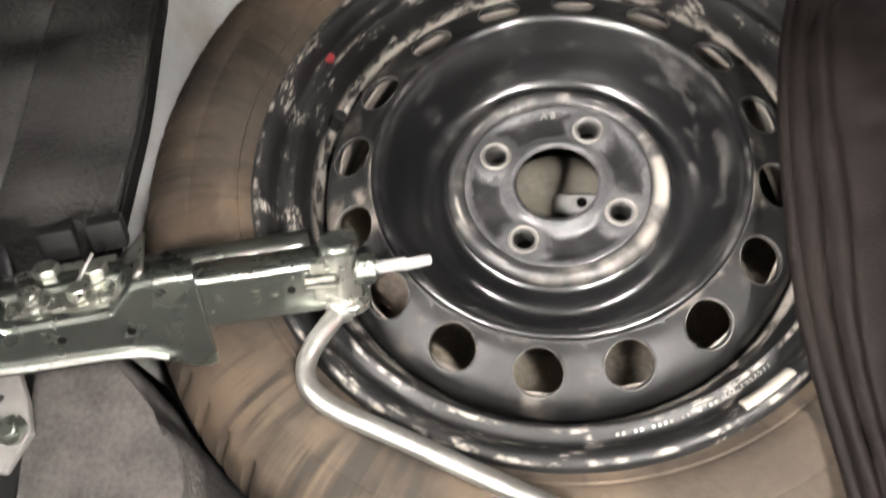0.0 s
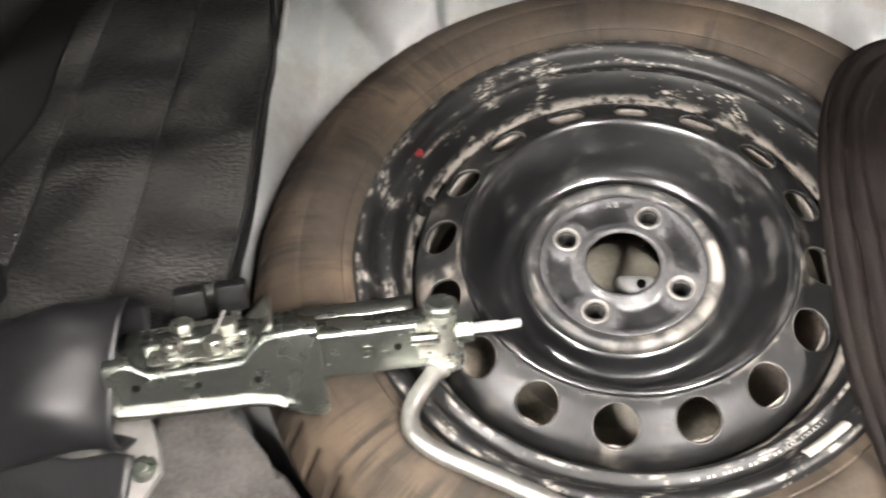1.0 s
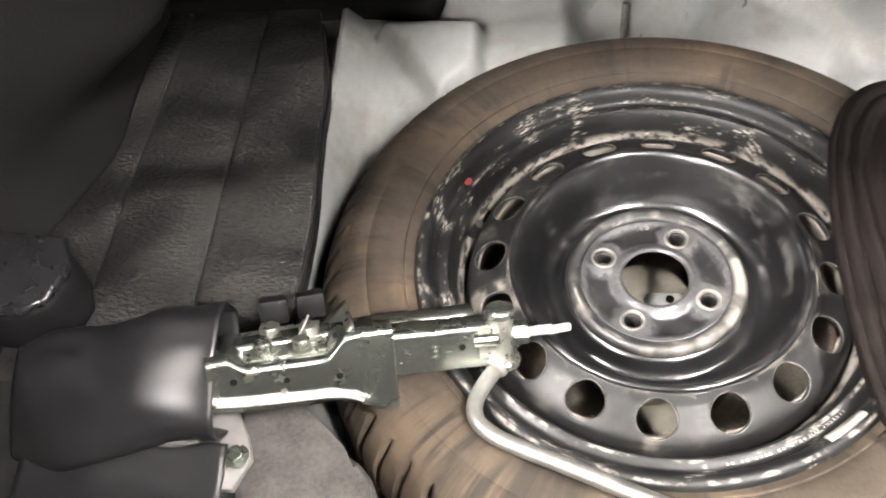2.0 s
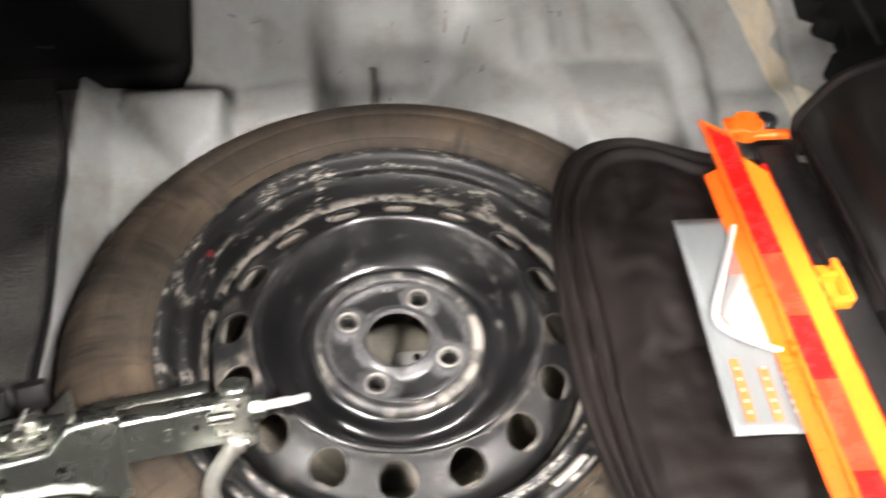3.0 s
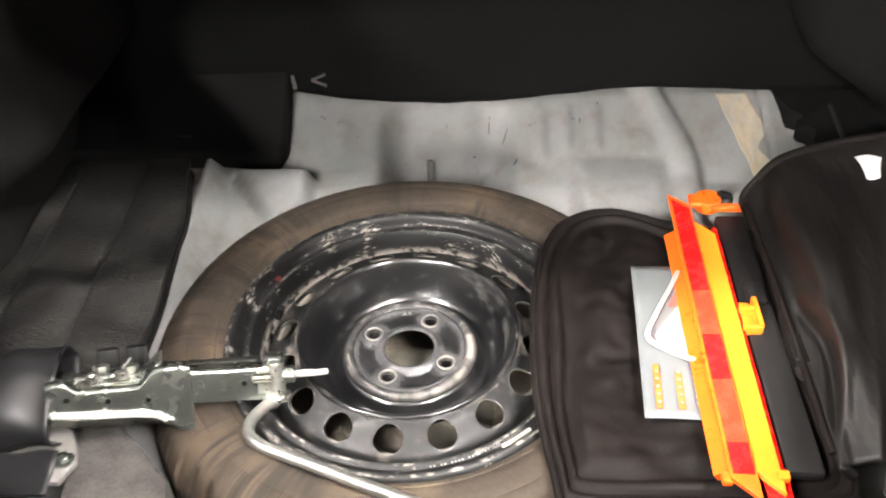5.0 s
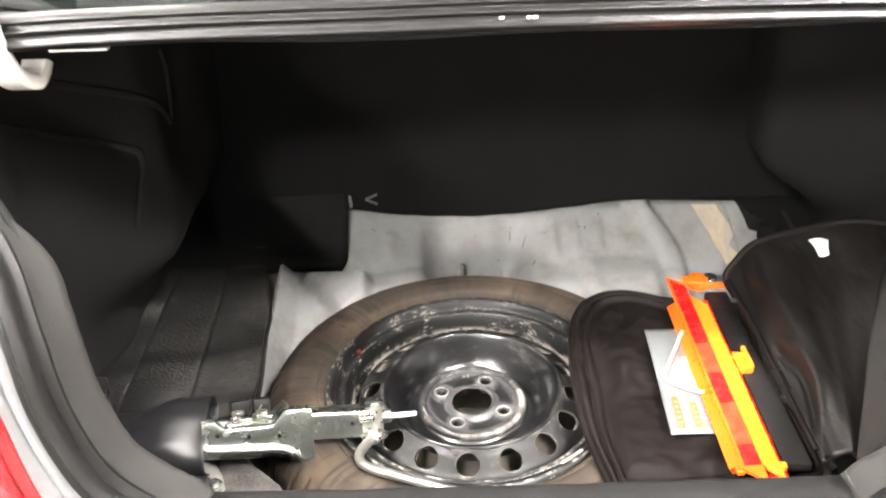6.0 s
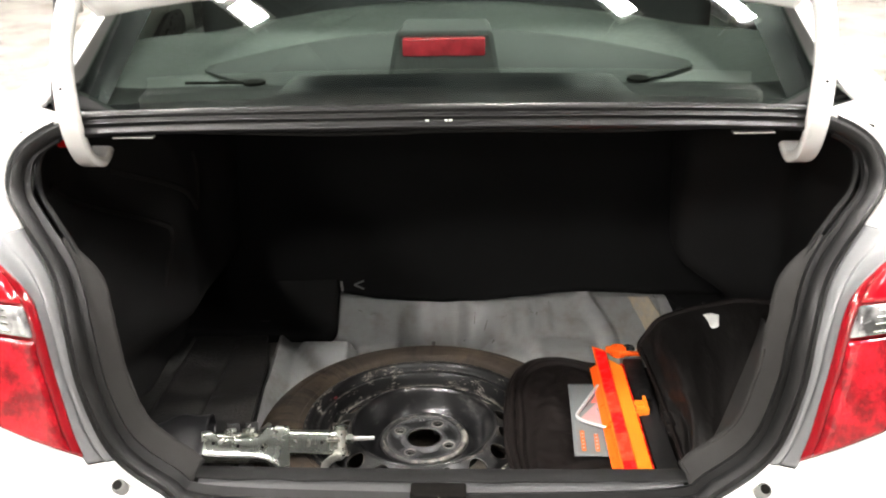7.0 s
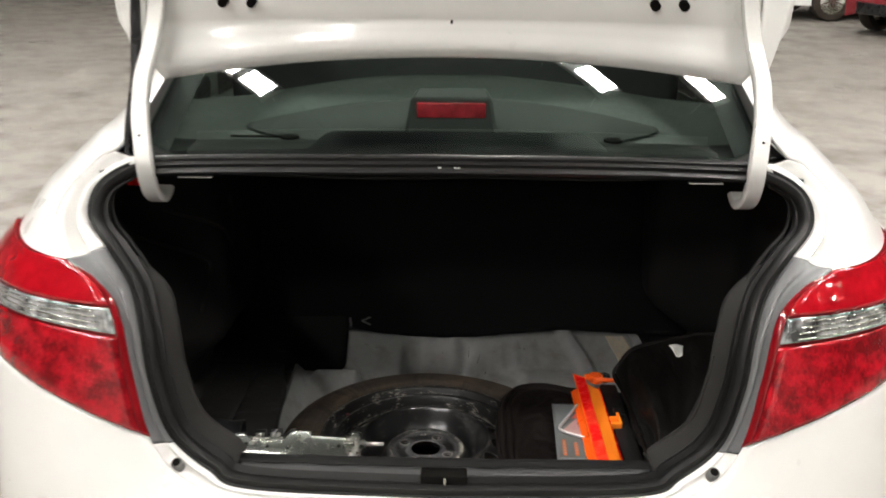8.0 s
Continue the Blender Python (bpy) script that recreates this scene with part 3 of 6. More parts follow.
frit_mesh = grid(90, 5, lambda a, b: (lambda x: window_point(x, (0.030 + 0.048 * (1 - ease(0.235, 0.275, abs(x - 0.015)))) * b))((2 * a - 1) * 0.575) + Vector((0, 0.001, -0.004)))
for side in (1, -1):
    joined(frit_mesh, grid(4, 24, lambda a, b: window_point(side * (0.575 - 0.05 * b - 0.06 * a), 0.80 * b) + Vector((0, 0.001, -0.004))))
part("black_border", frit_mesh, mat("black_glass_border", (0.006, 0.006, 0.007), 0.15, vary=0.1, bump=0), wg, "black printed border")

# rear shelf and high brake lamp behind the glass
def shelf_point(x, y, up=0.0):
    return Vector((x, y, 1.116 + 0.105 * (y - 0.34) + 0.02 * ease(0.45, 0.6, abs(x)) + up))


def shelf_front(x):
    return 1.12 - 0.40 * (x / 0.60) ** 2


def panel_front(x):
    return 0.85 - 0.24 * (x / 0.42) ** 2


part("rear_shelf", grid(60, 24, lambda a, b: shelf_point((2 * a - 1) * 0.60, 0.335 + (shelf_front((2 * a - 1) * 0.60) - 0.335) * b, 0.003 * wave(a * 5, b * 5, 1, 1))), shelf_light, car, "grey-green rear shelf", smooth=60, solid=0.012)
# added black sheet paints the shade on the shelf below the glass
part("shelf_shade", grid(60, 8, lambda a, b: shelf_point((2 * a - 1) * 0.59, 0.337 + 0.145 * b - 0.04 * ease(0.42, 0.56, abs(2 * a - 1) * 0.59) * b, 0.0085)), shade_black, car, "black sheet for the shade on the shelf along the window", smooth=60, solid=0.003)
part("shelf_panel", grid(50, 16, lambda a, b: shelf_point((2 * a - 1) * 0.42, 0.46 + 0.12 * (2 * a - 1) ** 4 + (panel_front((2 * a - 1) * 0.42) - 0.46 - 0.12 * (2 * a - 1) ** 4) * b, 0.0060)), shelf_grey, car, "dark grey cloth panel of the shelf", smooth=60, solid=0.001)
for side in (1, -1):
    hole_at = shelf_point(0.315 * side, 0.50, 0.0065)
    part("shelf_hole", prism([(hole_at.x + 0.018 * math.cos(t * 0.5236), hole_at.y + 0.024 * math.sin(t * 0.5236)) for t in range(12)], hole_at.z, hole_at.z + 0.004), hole_dark, car)
    if side < 0:
        part("shelf_slot", box((min(0.33 * side, 0.43 * side), 0.496, hole_at.z), (max(0.33 * side, 0.43 * side), 0.503, hole_at.z + 0.004)), hole_dark, car)
hb = bmesh.new()
lo = [hb.verts.new(p) for p in ((-0.095, 0.44, 1.128), (0.095, 0.44, 1.128), (0.085, 0.66, 1.132), (-0.085, 0.66, 1.132))]
hi = [hb.verts.new(p) for p in ((-0.078, 0.492, 1.222), (0.078, 0.492, 1.222), (0.072, 0.62, 1.225), (-0.072, 0.62, 1.225))]
hb.faces.new(hi)
hb.faces.new(lo[::-1])
for i in range(4):
    hb.faces.new((lo[i], lo[(i + 1) % 4], hi[(i + 1) % 4], hi[i]))
bl = part("brake_lamp", hb, shelf_grey, car, "high brake lamp in a grey housing", bevel=0.008)
part("brake_lens", box((-0.066, 0.468, 1.186), (0.066, 0.50, 1.214), bevel=0.003), brake_red, bl, "red brake lamp lens")
part("rear_seat", box((-0.60, 1.16, 0.50), (0.60, 1.34, 1.26), bevel=0.05, seg=4), cabin_dark, car)
for side in (1, -1):
    part("front_seat", box((0.12 if side > 0 else -0.60, 1.95, 0.45), (0.60 if side > 0 else -0.12, 2.15, 1.22), bevel=0.06, seg=4), cabin_dark, car)

# ---- the rest of the car, from the rear doors to the nose ----
def body_x(y, z):
    """Half width of the car's side at a length and height."""
    taper = 0.17 * ease(3.2, 4.2, y) ** 2
    return 0.835 - taper - 0.035 * ease(0.75, 1.05, z) - 0.05 * ease(0.45, 0.25, z) + 0.015 * math.exp(-((z - 0.62) / 0.12) ** 2)


def belt(y):
    return 1.05 - 0.06 * ease(2.6, 3.3, y) - 0.20 * ease(3.2, 4.25, y)


def side_sheet(y0, y1, out, side, z0=0.25, nu=30):
    return grid(nu, 16, lambda a, b: (lambda y: (lambda z: Vector((side * (body_x(y, z) + out), y, z)))(z0 + (belt(y) - z0) * b))(y0 + (y1 - y0) * a))


for side in (1, -1):
    part("body_side", side_sheet(1.70, 4.15, -0.012, side, nu=60), white_paint, car, smooth=60, solid=0.004, offset=0)
    for y0, y1 in ((1.30, 2.06), (2.075, 2.98)):
        door = part("door", side_sheet(y0, y1, 0.004, side, 0.33), white_paint, car, "white car door", smooth=60, solid=0.006, offset=0)
        part("door_handle", box((side * 0.842 - 0.012, y0 + 0.06, 0.86), (side * 0.842 + 0.012, y0 + 0.20, 0.89), bevel=0.008), white_paint, door)
    part("side_window", grid(30, 10, lambda a, b: (lambda y: Vector((side * (0.80 - 0.17 * b), y + (0.30 * b if a < 0.5 else -0.55 * b) * abs(2 * a - 1), belt(y) + (1.44 - belt(y)) * b)))(1.32 + 1.68 * a)), black_plastic, car, "dark side window", smooth=60, solid=0.004)
    part("mirror", box((side * 0.90 - 0.07, 2.78, 1.02), (side * 0.90 + 0.07, 2.86, 1.13), bevel=0.025, seg=3), white_paint, car)
    part("headlamp", grid(16, 8, lambda a, b: Vector((side * (0.42 + 0.27 * a), 4.16 - 0.26 * a * a - 0.05 * b, 0.64 + 0.13 * b))), lamp_clear, car, "clear headlamp", smooth=60, solid=0.02)
    rw = part("front_wheel", lathe([(0.16, -0.08), (0.20, -0.095), (0.26, -0.10), (0.295, -0.07), (0.30, 0.0), (0.295, 0.07), (0.26, 0.10), (0.20, 0.095), (0.16, 0.08)], 48), tyre_rubber, car, "black front tyre")
    rw.matrix_basis = Matrix.Translation((0.76 * side, 3.50, 0.45)) @ pose(0, 0, 0, 0, 90, 0)
part("bonnet", grid(30, 20, lambda a, b: (lambda y: Vector(((2 * a - 1) * (body_x(y, 0.9) - 0.01), y, belt(y) + 0.05 * (1 - (2 * a - 1) ** 4) * (1 - ease(3.9, 4.2, y)))))(3.02 + 1.16 * b)), white_paint, car, "white bonnet", smooth=60, solid=0.01)
part("windscreen", grid(24, 14, lambda a, b: Vector(((2 * a - 1) * (0.74 - 0.15 * b), 3.04 - 0.86 * b + 0.06 * (1 - (2 * a - 1) ** 2), 1.02 + 0.45 * b))), black_plastic, car, "dark windscreen", smooth=60, solid=0.005)
part("front_bumper", grid(30, 14, lambda a, b: (lambda s: Vector((s * 0.69, 4.16 + 0.06 * math.sin(math.pi * b) + 0.10 * (1 - s * s), 0.24 + 0.56 * b)))(2 * a - 1)), white_paint, car, "white front bumper", smooth=60, solid=0.02)
part("grille", box((-0.38, 4.24, 0.34), (0.38, 4.33, 0.46), bevel=0.02), black_plastic, car, "black lower grille")

for side in (1, -1):
    rw = part("rear_wheel", lathe([(0.16, -0.08), (0.20, -0.095), (0.26, -0.10), (0.295, -0.07), (0.30, 0.0), (0.295, 0.07), (0.26, 0.10), (0.20, 0.095), (0.16, 0.08)], 48), tyre_rubber, car, "black rear tyre")
    rw.matrix_basis = Matrix.Translation((0.768 * side, 0.95, 0.35)) @ pose(0, 0, 0, 0, 90, 0)

# ---- tail lamps ----
for side in (1, -1):
    tl = part("tail_lamp", patch(3.0, 6.95, -0.004, 0.66, 50, 26, side, 0.003), lamp_border, car, "wrap-round red and clear tail lamp", smooth=60, solid=0.012)
    part("stop_lens", patch(3.06, 4.50, 0.012, 0.64, 24, 26, side, 0.009), lamp_red, tl, "bright red faceted lens", smooth=60, solid=0.006)
    part("reverse_lens", patch(4.56, 4.99, 0.012, 0.60, 12, 26, side, 0.010), lamp_clear, tl, "clear ribbed reversing lens", smooth=60, solid=0.006)
    for j in range(4):
        kk = 4.60 + 0.10 * j
        part("lens_rib", patch(kk, kk + 0.022, 0.05, 0.56, 3, 20, side, 0.0125), bright_steel, tl, "chrome rib", smooth=60, solid=0.003)
    part("turn_lens", patch(5.04, 6.85, 0.012, 0.64, 20, 26, side, 0.009), lamp_dark_red, tl, "deep red upper lens", smooth=60, solid=0.006)

# ---- rubber seal round the opening ----
loop = [opening(12 * i / 110, 0.005) + Vector((0, 0.012, 0)) * ease(9.5, 10.5, 12 * i / 110) for i in range(111)]
loop = loop + [flip(p, -1) for p in loop[-2:0:-1]]
seal_sec = [(-0.012, -0.010), (0.012, -0.010), (0.013, 0.0), (0.009, 0.006), (0.004, 0.004), (0.001, 0.008), (-0.004, 0.013), (-0.010, 0.010), (-0.014, 0.0)]
plane_up = Vector((0, -1, 0.56)).normalized()
part("boot_seal", sweep(loop, seal_sec, up=plane_up, closed=True), seal_rubber, car, "black rubber seal", smooth=50)
for side in (1, -1):
    lip = [flip(opening(9.8 * i / 90, 0.017) + Vector((0, 0.010, 0)), side) for i in range(91)]
    part("seal_lip", sweep(lip, [(-0.008, -0.004), (0.008, -0.004), (0.009, 0.003), (-0.007, 0.006)], up=plane_up), seal_rubber, car, smooth=50)
# top rail under the window: one moulding with three round ribs
RAIL_Z = [(0.0145, 0.0030, 0.0045), (0.0045, 0.0035, 0.0050), (-0.0095, 0.0045, 0.0045)]
rail_sec = [(0.012, -0.0150)]
for t in np.linspace(-0.0150, 0.0175, 66):
    s = -0.002
    for zc, hw, out in RAIL_Z:
        s -= out * math.exp(-((t - zc) / hw) ** 2)
    rail_sec.append((s, float(t)))
rail_sec.append((0.012, 0.0175))


def rail_point(x):
    return Vector((x, 0.2385 + 0.003 * math.cos(x * 3), 1.1395 + 0.0015 * ease(-0.16, -0.02, x) - 0.012 * (x / 0.6) ** 4))


part("top_rail", sweep([rail_point(float(x)) for x in np.linspace(0.512, -0.512, 61)], rail_sec, up=(0, 0, 1)), rail_black, car, "black ribbed rail under the window", smooth=60)
for x, w in ((-0.016, 0.005), (0.010, 0.004), (0.016, 0.005)):
    part("rail_mark", box((x - w / 2, 0.2325, 1.1390), (x + w / 2, 0.2345, 1.1412)), tag_white, car)

# ---- sill, latch and striker ----
sill = bmesh.new()
def sill_point(a, b):
    x = (2 * a - 1) * 0.322
    z = 0.676 + 0.027 * b
    return Vector((x, -0.004 + 0.014 * b + 0.010 * b * b, z + 0.004 * (x / 0.32) ** 2))
grid(40, 6, sill_point, sill)
part("sill_plate", sill, sill_grey, car, "grey painted sill", solid=0.004)
latch = part("latch_pocket", box((-0.037, -0.009, 0.678), (0.036, 0.02, 0.7035), bevel=0.003), hole_dark, car, "black latch pocket")
part("striker", rod((0.001, -0.012, 0.680), (0.001, -0.010, 0.702), 0.0022), bright_steel, latch, "bright steel striker")
# felt-covered edge inside the sill, down to the boot floor
def sill_felt(a, b):
    x = (2 * a - 1) * 0.45
    y, z = spline([(0.019, 0.7045, 0), (0.035, 0.706, 0), (0.058, 0.697, 0), (0.066, 0.680, 0), (0.069, 0.60, 0), (0.072, 0.45, 0)], b * 5).xy
    rise = 0.05 * ease(0.33, 0.45, abs(x)) + 0.004 * (x / 0.32) ** 2
    return Vector((x, y + 0.002 * wave(x, b, 3, 20), z + rise * (1 - b)))


part("sill_felt", grid(60, 20, sill_felt), felt, car, "black felt over the inner sill", smooth=60, solid=0.004)

# ---- inside of the boot ----
# lighter than the lining felt, to paint light caught by its folds
felt_fold_lit = mat("felt_fold_lit", (0.017, 0.0165, 0.016), 0.95, vary=0.35, scale=20, fine=420, bump=0.25, spec=0.2)
felt_grey_dark = mat("dark_grey_felt", (0.022, 0.021, 0.020), 0.95, vary=0.35, scale=12, fine=420, bump=0.3, rough_vary=0.04, spec=0.2)
trim_felt = mat("dark_grey_trim", (0.0115, 0.0108, 0.010), 0.95, vary=0.3, scale=14, fine=500, bump=0.12)


def side_x(y, z, low_cut=0.0, late=False):
    """Half width of the boot's lining."""
    arch = 0.15 * (ease(0.62, 0.80, y) if late else ease(0.40, 0.56, y)) * (1 - 0.25 * ease(0.95, 1.1, z))
    return 0.625 - arch * (1 - low_cut * ease(0.72, 0.60, z)) + 0.006 * wave(y, z, 2, 7)


def lining(a, b, side):
    k = 1.6 + 8.9 * a
    e = opening(k, 0.024) + Vector((0, 0.026, 0))
    y = e.y + (0.955 - e.y) * b
    low = 0.515
    zt = low + (e.z - 0.70) * (1.09 - low) / 0.43
    z = e.z + (zt - e.z) * ease(0, 0.25, b)
    x = e.x + (side_x(y, z, 0.8 if side > 0 else 0.75, side > 0) - e.x) * ease(0.0, 0.16, b)
    return flip(Vector((x, y, z)), side)


for side in (1, -1):
    part("side_lining", grid(50, 60, lambda a, b: lining(a, b, side), None), felt, car, "black felt side lining", smooth=60, solid=0.004, offset=0)
    part("side_trim", grid(70, 6, lambda a, b: flip(opening(1.3 + 5.2 * a, 0.017 + (0.027 * b + 0.001 * wave(a * 30, b, side, 1)) * (1 - 0.9 * ease(0.80, 1.0, a))) + Vector((0, 0.010 + 0.024 * b, 0)), side)), trim_felt, car, "dark grey trim edge", smooth=50, solid=0.003)
PAD_IN = [(0.366, 0.090, 0.686), (0.425, 0.210, 0.676), (0.479, 0.321, 0.676), (0.525, 0.410, 0.690), (0.562, 0.490, 0.712)]


def side_pad(a, b):
    """Felt from the trim round the opening to a free edge over the case."""
    e = opening(2.3 + 2.2 * a, 0.040) + Vector((0, 0.030, 0))
    return e.lerp(spline(PAD_IN, 4 * a), b) + Vector((0.5, 0.1, 0.7)) * (0.012 * math.sin(math.pi * b) + 0.004 * wave(a * 4, b * 3, 2, 1))


part("side_pad", grid(30, 24, side_pad), felt_grey_dark, car, "worn dark grey felt flap of the side lining", smooth=60, solid=0.004)
# pressed fold of the lining over the wheel arch; lighter felt paints its catchlight
for fold in (((0.36, 1.010), (0.42, 0.965), (0.505, 0.895), (0.522, 0.870), (0.515, 0.83), (0.505, 0.77)), ((0.47, 1.000), (0.53, 0.955), (0.585, 0.910), (0.61, 0.885)),
             ((0.62, 0.885), (0.63, 0.93), (0.635, 0.985)), ((0.35, 1.00), (0.345, 0.93), (0.335, 0.86))):
    line_yz = smooth_path([Vector((0, y, z)) for y, z in fold], 40)
    part("lining_fold", tube([Vector((-side_x(p.y, p.z, 0.75) + 0.001, p.y, p.z)) for p in line_yz], 0.0060, 8), felt_fold_lit, car, smooth=60)
part("boot_ceiling", grid(40, 20, lambda a, b: Vector(((2 * a - 1) * (0.60 - 0.08 * b), 0.262 + 0.72 * b, 1.118 - 0.02 * b + 0.006 * wave(a * 4, b * 4, 0, 1)))), felt, car, "black lining under the rear shelf", solid=0.006, offset=0)


def seat_back(a, b):
    x = -0.52 + 1.17 * a
    z0 = spline([(0.594, 0, 0), (0.592, 0, 0), (0.577, 0, 0), (0.5705, 0, 0), (0.573, 0, 0), (0.582, 0, 0), (0.594, 0, 0), (0.592, 0, 0), (0.586, 0, 0)],
                max(0, min(8, (x + 0.36) / 0.103))).x + 0.0015 * wave(x, 0, 0, 25)
    y0 = 0.862
    z = z0 + (1.10 - z0) * b
    return Vector((x, y0 + 0.10 * b + 0.006 * wave(x, z, 1, 6), z))


part("seat_back", grid(70, 40, seat_back), felt_black, car, "black felt seat back", smooth=60, solid=0.010, offset=1)
for p in ((-0.252, 0.616), (-0.251, 0.606)):
    part("chalk_mark", box((p[0] - 0.002, 0.858, p[1] - 0.009), (p[0] + 0.003, 0.862, p[1] + 0.004)), chalk, car)
for s in (1, -1):
    part("chalk_mark", box((-0.012, -0.002, -0.0015), (0.012, 0.002, 0.0015), m=Matrix.Translation((-0.212, 0.860, 0.612 + 0.005 * s)) @ pose(0, 0, 0, 0, -25 * s, 0)), chalk, car)

# toothed black edge of the right-hand lining
teeth = [(0.470, 0.89), (0.4825, 0.842), (0.486, 0.818), (0.505, 0.812)]
teeth += [(0.505 + 0.0135 * math.cos(radians(t)), 0.789 + 0.0125 * math.sin(radians(t))) for t in range(80, 281, 25)]
teeth += [(0.516, 0.773), (0.513, 0.742), (0.506, 0.722)]
teeth += [(0.490 + 0.0145 * math.cos(radians(t)), 0.706 + 0.0135 * math.sin(radians(t))) for t in range(70, 291, 25)]
teeth += [(0.505, 0.688), (0.515, 0.66), (0.60, 0.66), (0.60, 0.89)]
part("lining_seam", box((-0.003, -0.052, -0.003), (0.003, 0.052, 0.003), bevel=0.001, m=Matrix.Translation((0.545, 0.778, 0.580)) @ pose(0, 0, 0, 0, 0, -3)), felt_worn, car)
part("toothed_edge", prism(teeth, 0.548, 0.578, bevel=0.003), felt, car, "toothed black lining edge")

# ---- pressed floor pan with the wheel well ----
WHEEL = Vector((-0.0436, 0.394, 0.520))


def pan_z(x, y):
    mid = ease(-0.124, -0.086, x) * (1 - ease(0.005, 0.095, x))
    rim = 0.566 + 0.010 * ease(0.1, 0.32, x) + 0.012 * ease(-0.12, -0.26, x)
    start = 0.762 - 0.024 * ease(0.10, 0.20, x) + 0.045 * math.exp(-((x + 0.02) / 0.15) ** 2)      # foot of the sloping back wall
    start += (0.838 - 0.785 * (x - 0.05) - start) * ease(-0.02, 0.03, x) * (1 - ease(0.175, 0.21, x))
    step_z = 0.455 + 0.050 * ease(0.600, 0.735, y)
    t = max(0.0, min(1.0, (y - start) / (0.872 - start)))
    side_wall = step_z + (rim - step_z) * (0.9 * t + 0.1 * t * t * (3 - 2 * t))
    t = max(0.0, min(1.0, (y - 0.815) / 0.058))
    floor_z = 0.428 + (rim - 0.428) * (0.4 * t + 0.6 * t * t * (3 - 2 * t))
    z = side_wall + (floor_z - side_wall) * mid
    # shoulder along the floor board and the raised block behind the well
    left = max(0.0, min(1.0, (-0.343 - x) / 0.030)) ** 0.85 * (1 - ease(0.78, 0.84, y))
    z = max(z, z + (0.518 + 0.020 * ease(0.62, 0.76, y) - z) * left)
    blk = ease(0.160, 0.188, x) * (1 - ease(0.285, 0.33, x)) * ease(0.58, 0.60, y) * (1 - ease(0.78, 0.82, y))
    z = max(z, z + (0.524 - z) * blk)
    across = (x + 0.335) * 0.777 + (y - 0.744) * 0.630            # distance right of the slanting crease
    low = ease(-0.006, 0.010, across) * (1 - ease(-0.224, -0.206, x)) * (1 - ease(0.738, 0.752, y))
    z += (0.030 * low + 0.007 * math.exp(-(across / 0.006) ** 2) * (1 - ease(0.735, 0.75, y))) * (1 - left)
    z -= 0.075 * ease(-0.374, -0.394, x) * (1 - ease(0.80, 0.84, y))
    # hollow and rounded ridge in the back wall
    back = ease(0.80, 0.825, y) * (1 - ease(0.868, 0.886, y))
    z += (0.020 * math.exp(-((x - 0.006) / 0.022) ** 2) - 0.032 * math.exp(-((x + 0.074) / 0.026) ** 2)) * back
    # pressed beads
    for bx in (0.126, 0.163, 0.207):
        z += 0.007 * math.exp(-((x - bx) / 0.009) ** 4) * ease(0.785, 0.800, y) * (1 - ease(0.850, 0.868, y))
    z += 0.006 * math.exp(-((x + 0.178) / 0.012) ** 2) * ease(0.79, 0.80, y) * (1 - ease(0.835, 0.845, y))
    r = math.hypot(x - 0.270, y - 0.797)
    z += 0.003 * math.exp(-(r / 0.021) ** 8)
    sweep_x = 0.338 - 0.055 * ease(0.735, 0.90, y) ** 1.4                 # rounded rib that curves up the wall
    z += 0.016 * math.exp(-((x - sweep_x) / 0.019) ** 4) * ease(0.62, 0.70, y)
    z -= 0.006 * math.exp(-((x - 0.462 + 0.10 * (y - 0.80)) / 0.003) ** 2) * ease(0.66, 0.70, y)
    d = math.hypot(x - WHEEL.x, y - WHEEL.y)
    z -= (z - 0.368) * (1 - ease(0.305, 0.345, d))
    return z


part("boot_floor_pan", grid(200, 170, lambda a, b: Vector((-0.45 + 1.05 * a, 0.065 + 0.845 * b, pan_z(-0.45 + 1.05 * a, 0.065 + 0.845 * b)))), pan_paint, car,
     "pressed steel boot floor in dusty grey-white primer", smooth=50, solid=0.003)
part("well_floor", lathe([(0.001, 0.0), (0.10, 0.001), (0.20, 0.0), (0.29, 0.002), (0.306, 0.006)], 64, (WHEEL.x, WHEEL.y, 0.3735)), mat("brown_grit", (0.22, 0.195, 0.160), 0.9, vary=0.4, scale=30, fine=200, bump=0.6), car, "gritty brown floor of the wheel well")
part("hold_down_rod", rod((-0.047, 0.808, 0.440), (-0.046, 0.821, 0.489), 0.0042), scuff, car, "dark threaded rod")
dome = part("well_dome", lathe([(0.001, 0.462), (0.030, 0.461), (0.042, 0.456), (0.050, 0.440), (0.060, 0.405), (0.075, 0.382), (0.10, 0.3745)], 64, (WHEEL.x, WHEEL.y + 0.02, 0)),
            mat("dusty_brown_primer", (0.135, 0.125, 0.102), 0.8, vary=0.3, scale=30, fine=160, bump=0.3), car, "raised dusty dome in the wheel well")
part("hold_down_bracket", box((-0.046, 0.398, 0.460), (-0.010, 0.416, 0.470), bevel=0.006, seg=3), pan_paint, dome, "pale bracket under the spare wheel")
part("bracket_nut", rod((-0.024, 0.406, 0.468), (-0.024, 0.406, 0.4715), 0.0040, 12), hole_dark, dome, "dark threaded hole")
tape = bmesh.new()
grid(14, 70, lambda a, b: (lambda x, y: Vector((x, y, pan_z(x, y) + 0.003 + 0.0022 * abs(wave(x * 2.5, y * 0.5, 0, 60)))))(0.466 - 0.078 * b + 0.008 * math.sin(7 * b) * wave(b * 5, 2, 0, 1) + 0.042 * a * (0.85 + 0.5 * wave(b * 7, a * 0.5, 0, 1)), 0.66 + 0.21 * b), tape)
